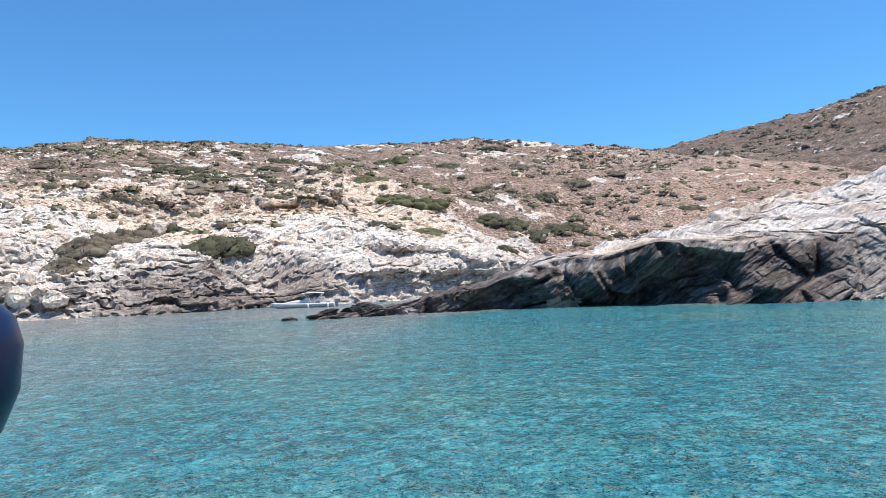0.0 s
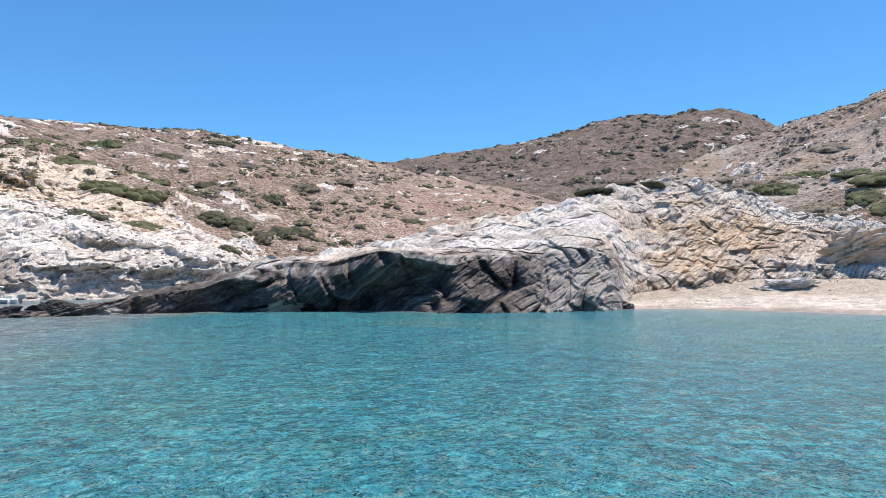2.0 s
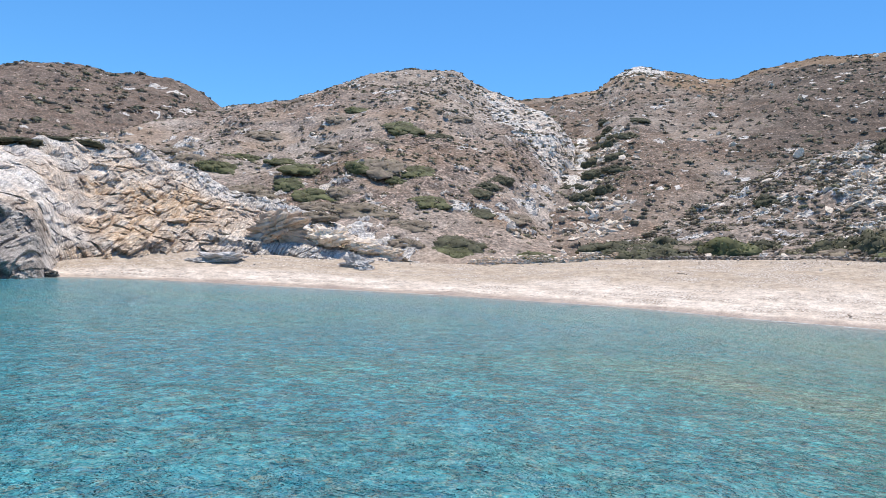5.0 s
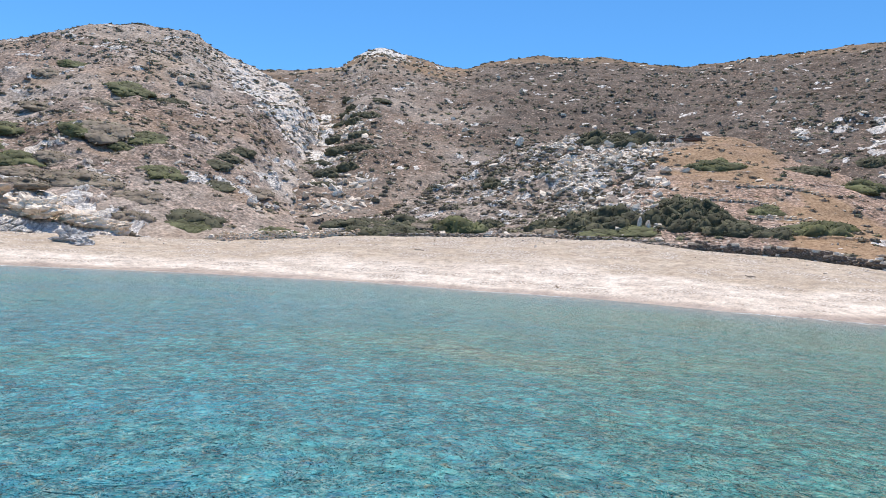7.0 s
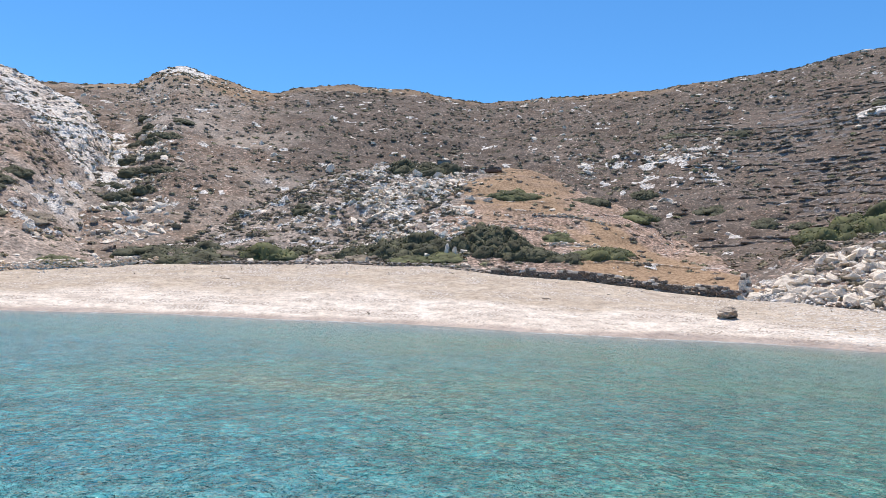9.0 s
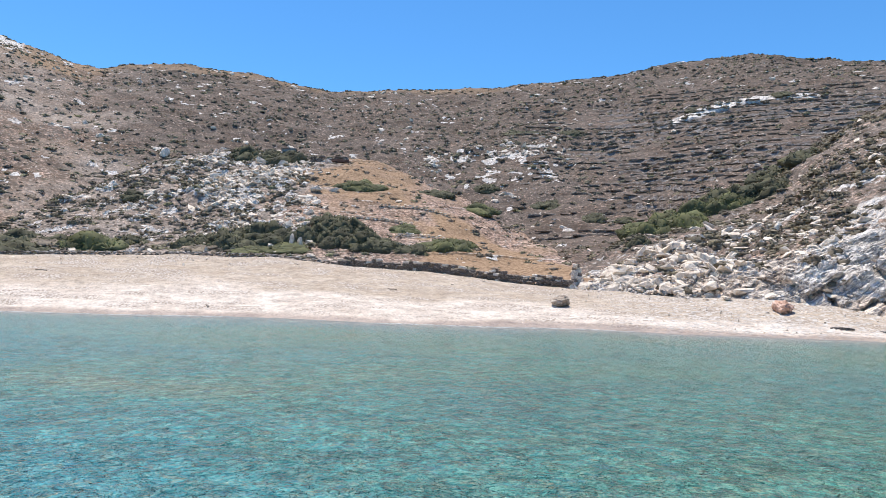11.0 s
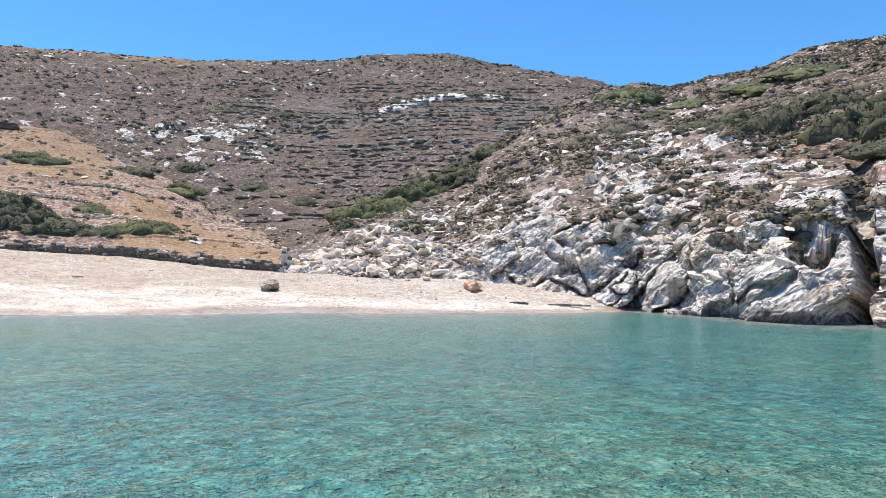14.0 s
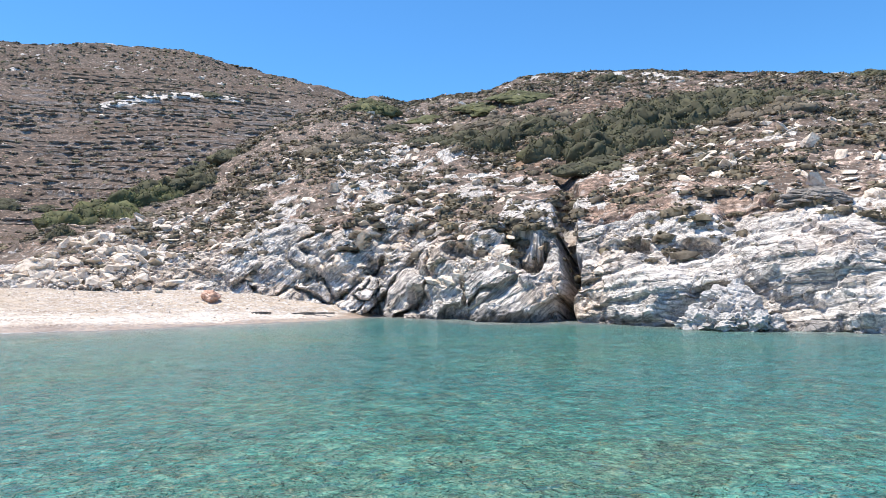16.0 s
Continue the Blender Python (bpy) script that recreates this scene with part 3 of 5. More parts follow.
rock = np.maximum(rock, 0.8 * peak)
up = up + (2.2 * ridged(p / 30, 4) * (1 - terr) - 1.2 * gully) * smooth(0.7, 1.2, u) * smooth(2.3, 1.8, u) + 0.3 * fbm(p / 4, 3) * (1 - 0.6 * terr)
GROUND["back"] = finish("hill_back", p, up, "dark scrubby hill with old field terraces behind the beach", "hill", np.maximum(np.maximum(rock * (1 - 0.7 * terr), wallish * 0.62), pale), pale=np.clip(0.15 + 0.6 * fbm(p / 14 + 5, 3), 0, 0.6) * smooth(96, 86, bb), scrub=1.25 - 0.2 * smooth(91.5, 88, bb), white=0.35 * np.maximum(np.maximum(side, steps), pale), straw=np.clip(tan + 0.15 * smooth(92, 87, bb) * (0.6 + fbm(p / 8 + 5, 3)), 0, 0.85), stones=0.35 + 0.6 * smooth(92, 88, bb), dark=wallish * 0.85 * (1 - pale)), bb, u

# knoll in the valley mouth: white rubble on one flank, a straw field on the other
knoll = [shifted(BEACH_BACK, 1.0, -0.9), shifted(BEACH_BACK, 2.5, 0.1),
         line("79 70 3.7, 85 74 5.0, 90 78 6.2, 96 76 7.2, 104 74 7.8, 110 71 7.2, 116 68 6.2, 122 62 4.0, 126.2 58 3.2, 130 57 2.6"),
         line("79 74 3.9, 81.7 80 6.1, 85.5 90 9.8, 90 98 14.1, 94.4 104 19.3, 98 106 21.4, 101 106 21.5, 103.8 106 21.9, 108.5 104 21.0, 113.2 100 18.1, 116.8 95 14.7, 122.1 84 9.2, 126.2 70 5.4, 130 62 3.5")]
knoll.append(shifted(knoll[3], 30, -9))
p, bb, u, rr = sheet(78, 130, 0.13, knoll, (8, 50, 110, 8))
field = smooth(103.5, 105.5, bb - 1.0 * (2.9 - u) * -3 + 4.0 * fbm(p / 7, 4)) * smooth(1.0, 1.3, u) + smooth(112, 116, bb) * smooth(0.9, 1.2, u)
field = np.clip(field, 0, 1) * smooth(130, 127, bb)
rubble = smooth(84, 92, bb) * smooth(106.5, 103, bb) * smooth(1.3, 1.9, u + 0.2 * fbm(p / 6, 3))
rock, up = outcrops(p, None, 2.2, 0.13 + 0.20 * rubble + 0.16 * smooth(94, 97, bb) * rubble - 0.16 * field, 0.25, 43)
low = smooth(0.3, 0.0, ((p[..., 2] + 0.5 * fbm(p / 9, 2)) / 1.7) % 1.0) * field * smooth(1.3, 1.7, u) * smooth(0.0, 0.4, fbm(p / 5 + 9, 2))
up = up + 0.8 * fbm(p / 9, 3) * smooth(1.1, 1.6, u) + 0.2 * fbm(p / 1.6, 3) * rubble + 0.12 * low
GROUND["knoll"] = finish("knoll", p, up, "low knoll with white rubble and a dry straw field", "knoll", np.maximum(rock, low * 0.5), pale=0.35 * (1 - field), straw=np.clip(0.12 + smooth(2.2, 2.45, u + 0.2 * fbm(p / 5, 3)) * smooth(115, 112, bb) + 2.0 * smooth(114, 117, bb + 2 * fbm(p / 5, 3)) * smooth(2.55, 2.3, u) + 0.6 * fbm(p / 5 + 2, 4), 0, 1) * field, stones=0.8 + 0.5 * field, scrub=1 - 0.45 * field), bb, u

# east hill, with the pale cliff at its foot
east = [line("123 50 0.2, 127.5 50.5 1.0, 133.5 48.2 0.9, 140.2 46.5 0.6, 145.6 45.5 0.2, 151.3 43.6 -0.6, 155.2 42.5 -1.2, 164 34.6 -1.2, 173.7 32.4 -1.2, 180 29.8 -1.2, 186 28.2 -1.2, 193 27 -1.2, 210 27 -1.2, 236 30 -1.2"),
        line("123 52 0.4, 125.5 52.4 1.3, 127.5 53 2.4, 133.5 49.5 2.2, 140.2 48 2.2, 145.6 47 2.2, 151.3 46 2.2, 155.2 45 2.0, 164 37 2.3, 173.7 34.6 2.4, 180 32 2.0, 186 31 2.4, 193 29.5 2.3, 210 29 2, 236 32 2"),
        line("123 54.0 0.5, 125.5 55 1.6, 127.5 56.0 3.30, 132.6 54.4 3.78, 138 53.2 4.70, 145 50.7 5.66, 151 49.5 6.40, 158 46.8 6.50, 161.5 43.3 5.97, 170.8 39.4 5.41, 176.6 37.8 5.77, 183.7 35.8 5.31, 187.6 35.0 5.56, 193 33.9 4.96, 205 33.7 4.28, 236 36.6 3.81"),
        line("123 56 0.6, 125 58 1.8, 127 60 4.2, 131.4 67 7.3, 135.2 74 9.7, 139 82 13.3, 142.8 90 17.4, 145.5 95 21.4, 148.6 99 25.7, 152.3 103 29.3, 155.1 106 31.3, 157.9 108 30.8, 164 109 32.3, 167.4 110 34.5, 173.8 110 34.8, 180 109 33.2, 186 108 31.4, 189.8 107 30.0, 193 106 28.7, 205 105 24.2, 236 105 16.7")]
east.append(shifted(east[3], 60, -16))
p, bb, u, rr = sheet(123, 226, 0.125, east, (60, 90, 130, 8))
cliff = smooth(2.15, 1.65, u + 0.3 * fbm(p / 5, 4) - 0.06 * smooth(174, 180, bb)) * smooth(123.5, 127, bb)
rock, up = outcrops(p, None, 3.0, 0.20 + 0.52 * cliff + 0.24 * smooth(2.8, 2.2, u) * smooth(124.5, 127, bb) * smooth(178, 165, bb) * (1 - cliff) - 0.16 * smooth(2.15, 2.5, u), 0.3, 53)
N_EAST = (0.12, -0.10, 0.98)
face = smooth(140, 158, bb)
# large rounded slabs and overhung blocks of the cliff: bearing, height, half spans, depth
big, calm = 0 * up, 0 * up
for b, z, db, dz, deep in ((166.2, 1.1, 3.9, 1.9, 1.5), (167.6, 5.2, 2.2, 1.2, 0.8), (176.6, 1.2, 3.9, 1.9, 1.6), (188.0, 3.2, 6.5, 2.2, 0.9), (160.6, 3.4, 2.6, 1.4, 1.3), (164.4, 5.0, 2.2, 1.2, 1.2), (157.4, 1.9, 2.0, 1.3, 1.0), (151.6, 3.4, 2.0, 0.9, 0.9), (146.0, 3.2, 1.6, 0.7, 0.7), (192.5, 1.2, 3.5, 1.2, 0.8), (180.5, 4.6, 3.0, 1.2, 0.8)):
    d = ((bb - b + 0.5 * fbm(p / 1.5 + b, 3)) / db) ** 2 + ((p[..., 2] - z + 0.3 * fbm(p / 1.2 + z, 3)) / dz) ** 2
    x, z1 = (bb - b + 0.3 * fbm(p / 1.5 + b, 3)) / db, (p[..., 2] - z + 0.2 * fbm(p / 1.2 + z, 3)) / dz
    x, z1 = 0.94 * x + 0.34 * z1, 0.94 * z1 - 0.34 * x
    dome_ = np.clip(2.0 * (1 - np.maximum(np.maximum(np.abs(x), np.abs(z1)), 0.68 * (np.abs(x) + np.abs(z1)))), 0, 1) * (0.8 + 0.22 * x - 0.15 * z1)
    big, calm = np.maximum(big, deep * dome_), np.maximum(calm, smooth(0.0, 0.5, dome_))
for b, z, db, dz, deep in ((168.0, 3.6, 1.9, 0.8, 2.0), (162.2, 3.6, 1.3, 0.7, 1.5), (158.8, 1.0, 1.2, 0.9, 1.3), (187.0, 5.4, 1.5, 0.35, 0.9), (181.0, 3.3, 2.2, 0.4, 0.9), (155.6, 3.0, 0.7, 0.9, 1.2), (176.4, 3.6, 1.3, 0.5, 1.2), (150.0, 2.4, 1.0, 0.5, 0.9)):
    d = ((bb - b + 0.4 * fbm(p / 1.2 + b, 3)) / db) ** 2 + ((p[..., 2] - z + 0.25 * fbm(p / 1.0 + z, 3)) / dz) ** 2
    big = big - deep * smooth(1.0, 0.35, d)
N_STEEP = (0.62, -0.02, 0.78)
steep = smooth(171.7, 170.7, bb + 0.5 * fbm(p / 2.5, 2))
broken = np.clip(0.45 + 1.1 * fbm(p / 4.5 + 13, 3), 0, 1.2)
lay = (1 - steep) * (slabby(p, N_EAST, (1.5, 7.0, 4.0), 14, 0.8) * 0.8 + slabby(p, N_EAST, (0.45, 2.6, 2.0), 19) * 0.32)
lay = lay + steep * (slabby(p, N_STEEP, (2.5, 5.0, 3.6), 7, 0.5) * 2.1 + (0.2 + broken) * slabby(p, N_STEEP, (0.8, 2.1, 1.5), 8, 0.5) * 1.0 + broken * blocks(p, 1.3, 44) * 0.5 + (1.2 - broken) * slabby(p, N_STEEP, (0.24, 1.4, 1.0), 9, 0.3) * 0.14)
crest = smooth(2.84, 2.93, u) * smooth(164, 168, bb) * smooth(184, 178, bb) * smooth(-0.1, 0.2, fbm(p / 5, 3))
rock = np.maximum(rock, crest)
# mask of the cleft, which gets its deep shade as dark rock colour
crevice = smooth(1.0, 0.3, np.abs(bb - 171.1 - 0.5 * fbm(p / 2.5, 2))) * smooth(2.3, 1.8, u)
cleft = -2.6 * smooth(0.85, 0.2, np.abs(bb - 171.1 - 0.5 * fbm(p / 2.5, 2))) * smooth(2.3, 1.8, u) - 1.6 * smooth(1.6, 0.4, np.abs(bb - 167.6)) * smooth(0.45, 0.1, np.abs(u - 1.35))
jut = cliff * lay * (0.6 + 0.4 * face) * (1 - 0.5 * calm) + 0.6 * big
up = up * 0.6 * (1 - 0.6 * calm) + 0.4 * big + cliff * (0.1 * ridged(p / 2.2, 4) + 0.28 * blocks(p, 0.8, 45)) + cleft + 1.0 * fbm(p / 11, 3) * smooth(1.0, 2.2, u) * smooth(3.3, 2.7, u) + 0.2 * fbm(p / 1.3, 3) * smooth(1.6, 2.2, u)
band = smooth(0.4, 0.0, p[..., 2] + 0.2 * fbm(p / 2, 3)) * smooth(150, 156, bb)
grass = smooth(1.35, 1.0, u + 0.25 * fbm(p / 3, 3)) * smooth(128, 131, bb) * smooth(149, 144, bb)
grass = 0.5 * grass
track = smooth(0.75, 0.35, np.abs(p[..., 2] - 12.7 - 0.78 * (bb - 166.8) + 0.3 * fbm(p / 4, 2))) * smooth(165.5, 166.5, bb) * smooth(173.5, 172, bb)
rock = rock * (1 - track)
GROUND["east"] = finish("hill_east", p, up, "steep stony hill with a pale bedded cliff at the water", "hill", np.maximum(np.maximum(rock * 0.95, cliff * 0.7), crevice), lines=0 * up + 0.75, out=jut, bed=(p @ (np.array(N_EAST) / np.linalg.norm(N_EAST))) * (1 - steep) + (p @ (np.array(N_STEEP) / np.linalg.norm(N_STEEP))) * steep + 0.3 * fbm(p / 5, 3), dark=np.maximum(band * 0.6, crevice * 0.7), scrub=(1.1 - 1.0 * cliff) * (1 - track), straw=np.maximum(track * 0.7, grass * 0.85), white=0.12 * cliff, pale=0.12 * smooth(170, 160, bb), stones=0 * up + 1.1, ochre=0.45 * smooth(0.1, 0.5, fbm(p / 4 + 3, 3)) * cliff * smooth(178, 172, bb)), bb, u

# headland: undercut face at the water with its shade painted dark, pale back above, rusty rock where it meets the beach
head = [line("-11 38.4 -1.2, -10.5 38.2 -1.2, -5 39.6 -1.2, 0.5 41.2 -1.2, 10.7 45.4 -1.2, 16 44.6 -1.2, 19 43.0 -1.2, 22.6 41.4 -1.2, 27 41.6 -1.2, 30.5 42.6 -1.2, 36.5 46.8 -1.2, 37.6 52 -0.2, 40 55.5 0.6, 47 59.5 1.4, 54 61.5 1.5, 62.7 62.5 1.5, 68 66 1.5"),
        line("-11 38.6 -0.4, -10 39 0.1, -5 40.3 0.4, -2 41 0.8, 3.6 42.3 1.4, 6.3 43 2.2, 9.9 44 2.9, 13.6 43.5 3.0, 16.5 43 3.5, 19.3 43 3.7, 23 43.4 3.2, 26.6 44.8 3.3, 31 47.5 3.8, 34.2 50 4.3, 36.3 51 3.5, 37.4 53 1.2, 40 57 2.2, 47 61.5 3.2, 54 63.5 3.3, 62.7 64.5 2.5, 68 67.5 1.6"),
        line("-11 39.2 -0.4, -10.3 39.5 0.2, -5.3 42 0.5, -2 43.5 0.8, 3.6 47 1.7, 9.9 52 3.5, 15.5 55 4.4, 19.3 56 5.1, 22.1 58 6.1, 26.7 62 7.8, 29.4 65 8.2, 31.7 67 9.3, 35.6 72 11.1, 39.3 76 12.7, 42.1 77 12.7, 45.5 77 11.2, 49.3 76 9.2, 53.9 74 7.2, 58.4 71 5.6, 62.7 68 3.3, 68 68.5 1.8"),
        line("-11 39.8 -1.5, -5 45 -1.5, 3.6 53 -1.5, 10 60 -1.5, 20 68 -1, 30 82 2, 40 95 6, 50 92 5, 60 80 3, 68 71 1.2")]
p, bb, u, rr = sheet(-11, 68, 0.11, head, (70, 110, 16))
N_HEAD = (-0.45, 0.30, 0.84)
amp = smooth(-11, 4, bb) * 0.75 + 0.25
rust = smooth(36, 40, bb) * smooth(58, 50, bb)
steep = smooth(1.25, 0.95, u)
N_RUST = (-0.50, 0.51, 0.70)
lay = (1 - rust) * (slabby(p, N_HEAD, (2.3, 6.5, 4.5), 24, 1.3) * (0.6 + 0.4 * steep) + slabby(p, N_HEAD, (0.7, 3.0, 2.4), 29, 0.9) * (0.3 + 0.15 * steep))
lay = lay + rust * (slabby(p, N_RUST, (1.5, 3.6, 2.8), 34, 0.6) * 0.9 + slabby(p, N_RUST, (0.6, 1.9, 1.5), 39, 0.5) * 0.4 + 0.35 * fbm(p / 2.0, 3))
lay = lay + steep * (0.8 * fbm(p / 3.5 + 2, 3) + 0.25 * fbm(p / 1.2 + 3, 3) + 0.16 * slabby(p, N_HEAD, (0.22, 1.0, 0.9), 18, 0.8))
# sloping toe of slabs under the dark face, and the noses between its hollows
toe = 1.5 * smooth(2.3, 0.1, p[..., 2] + 0.5 * fbm(p / 2 + 6, 3)) * (smooth(19.5, 22.5, bb) * (0.8 + 0.5 * fbm(p / 2.5 + 8, 2)) + 0.7 * smooth(1.2, 0.5, np.abs(bb - 9.8)) + 0.6 * smooth(1.0, 0.4, np.abs(bb - 17.6))) * smooth(38, 36.5, bb)
toe = toe + 1.3 * smooth(1.6, 0.4, np.abs(bb - 17.3 + 0.5 * fbm(p / 1.5, 2))) * smooth(0.5, 0.8, u) * smooth(1.2, 1.0, u)
hollow = -1.5 * (smooth(5.5, 3.0, np.abs(bb - 10.8 + 1.5 * fbm(p / 3, 2))) + smooth(3.0, 1.5, np.abs(bb - 21.8 + 1.5 * fbm(p / 3, 2)))) * smooth(0.35, 0.6, u + 0.15 * fbm(p / 2 + 3, 3)) * smooth(1.06, 0.9, u)
jut = amp * lay * smooth(3.0, 2.6, u) + toe
up = amp * (0.12 * ridged(p / 2.0, 4) * steep + smooth(1.0, 1.3, u) * (0.3 * fbm(p / 2.2 + 4, 4) + 0.25 * ridged(p / 3.0 + 2, 4)) + smooth(1.6, 1.9, u) * 0.5 * fbm(p / 2.0 + 8, 4)) * smooth(3.0, 2.6, u) + hollow
# paints the shade of the undercut face; also the dark rock of the tip
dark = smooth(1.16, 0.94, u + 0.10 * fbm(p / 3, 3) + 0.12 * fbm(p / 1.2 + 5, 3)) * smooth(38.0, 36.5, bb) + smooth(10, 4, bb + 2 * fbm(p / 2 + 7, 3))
ochre = smooth(36.5, 40, bb + 2 * fbm(p / 3, 3)) * smooth(56, 46, bb) * smooth(1.95, 1.6, u) * np.clip(0.9 + 0.5 * fbm(p / 3 + 1, 3), 0, 1)
GROUND["head"] = finish("headland", p, up, "rocky headland with a shaded undercut face and a pale back", "headland", np.clip(1.1 - 0.55 * smooth(52, 62, bb) * smooth(0.9, 1.6, u), 0, 1), out=jut, bed=(p @ (np.array(N_HEAD) / np.linalg.norm(N_HEAD))) * (1 - rust) + (p @ (np.array(N_RUST) / np.linalg.norm(N_RUST))) * rust + 0.12 * fbm(p / 4, 3), lines=0.4 + 0.1 * rust + 0.2 * steep, dark=np.clip(dark + 0.55 * smooth(0.12, 0.5, fbm(p / 2.2 + 21, 4)), 0, 1) * (0.94 - 0.46 * smooth(28, 33, bb)), ochre=np.maximum(ochre, 0.5 * smooth(0.0, 0.5, fbm(p / 3.5 + 31, 4)) * smooth(0.95, 1.1, u)), white=0.1 * smooth(0.9, 1.2, u), scrub=0 * up + 0.6), bb, u

# beach
mid_line = lambda b: (BEACH_SHORE(b)[0] * 0.62 + BEACH_BACK(b)[0] * 0.38, BEACH_BACK(b)[1] * 0.42)
p, bb, u, rr = sheet(30, 162, 0.25, [shifted(BEACH_SHORE, -14, -1.9), shifted(BEACH_SHORE, 0, 0.02), mid_line, BEACH_BACK, shifted(BEACH_BACK, 12, -1.0)], (10, 30, 30, 6))
up = 0.12 * fbm(p / 5, 3) * smooth(1.0, 1.5, u) + 0.03 * fbm(p / 0.8, 3)
GROUND["beach"] = finish("beach", p, up, "pale sandy beach with pebbles and dry wrack", "beach", 0 * up, SAND,
                         wet=smooth(0.28, 0.1, p[..., 2] + 0.1 * fbm(p / 4, 3)), litter=smooth(2.3, 2.9, u), upper=smooth(1.7, 2.2, u + 0.25 * fbm(p / 6, 3)), shingle=smooth(125, 135, bb) * 0.9 + 0.1,
                         streak=smooth(0.02, 0.4, fbm(np.stack([bb * 0.35, u * 13, 0 * u], -1), 5, 0.62)) * smooth(1.05, 1.25, u)), bb, u

# ==== things ====
def leaf_material(name, a, b, c):
    m = Nodes(name)
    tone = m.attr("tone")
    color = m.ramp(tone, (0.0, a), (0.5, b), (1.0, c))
    color = m.mix(1.0, color, m.ramp(m.noise(4.0, 3), (0.35, 0.6), (0.65, 1.35)), "MULTIPLY")
    return m.done(color, 0.8, Specular_IOR_Level=0.25)


def stone_material(name, dark, mid, light, grain=2.2):
    m = Nodes(name)
    rnd = m.add("ShaderNodeObjectInfo").outputs["Random"]
    n = m.noise(grain, 7, 0.68, distort=0.7)
    color = m.ramp(n, (0.32, dark), (0.5, mid), (0.66, light))
    color = m.mix(1.0, color, m.ramp(rnd, (0.0, 0.9), (1.0, 1.1)), "MULTIPLY")
    return m.done(color, 0.9, m.bump(m.noise(grain * 2.5, 8, 0.7), 0.7, 0.12), Specular_IOR_Level=0.25)


def plain_material(name, color, rough, metal=0.0, wear=0.12):
    m = Nodes(name)
    c = m.mix(m.ramp(m.noise(7.0, 5), (0.4, 0.0), (0.75, wear)), color, tuple(v * 0.5 for v in color))
    return m.done(c, rough, Metallic=metal)


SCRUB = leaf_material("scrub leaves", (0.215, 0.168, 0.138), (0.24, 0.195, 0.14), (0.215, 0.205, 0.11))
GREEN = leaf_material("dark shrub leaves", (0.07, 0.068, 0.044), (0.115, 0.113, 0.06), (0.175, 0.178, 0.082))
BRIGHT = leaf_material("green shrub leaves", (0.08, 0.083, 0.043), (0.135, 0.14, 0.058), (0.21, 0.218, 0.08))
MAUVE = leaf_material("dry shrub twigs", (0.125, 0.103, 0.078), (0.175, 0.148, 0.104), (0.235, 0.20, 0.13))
PALE = stone_material("pale rock", (0.46, 0.36, 0.28), (0.83, 0.71, 0.575), (0.93, 0.83, 0.71))
COOL = stone_material("cool pale rock", (0.26, 0.24, 0.225), (0.54, 0.51, 0.48), (0.72, 0.69, 0.66))
GREY = stone_material("grey rock", (0.10, 0.09, 0.08), (0.25, 0.225, 0.2), (0.45, 0.41, 0.37))
RUST = stone_material("rusty rock", (0.34, 0.18, 0.12), (0.66, 0.42, 0.31), (0.80, 0.60, 0.49))
BROWN = stone_material("brown rock", (0.20, 0.155, 0.12), (0.44, 0.36, 0.285), (0.64, 0.55, 0.455))
DARK = stone_material("dark rock", (0.025, 0.024, 0.024), (0.075, 0.07, 0.067), (0.20, 0.185, 0.17))
WARM = stone_material("warm rock", (0.26, 0.18, 0.13), (0.50, 0.39, 0.295), (0.68, 0.58, 0.475))
TERRACE = stone_material("terrace stone", (0.10, 0.08, 0.062), (0.24, 0.195, 0.155), (0.46, 0.40, 0.33))
DRY = stone_material("dry stone", (0.085, 0.065, 0.05), (0.215, 0.17, 0.135), (0.50, 0.43, 0.365), 3.5)
RNG = np.random.default_rng(5)


def surf(key, b, r):
    """The point of a piece of ground nearest to that bearing and distance."""
    q, bb, u = GROUND[key]
    i = int(np.clip(round((b - bb[0, 0]) / (bb[1, 0] - bb[0, 0])), 0, len(bb) - 1))
    d = np.abs(np.hypot(q[i, :, 0], q[i, :, 1]) - r)
    return q[i, int(np.argmin(d))]


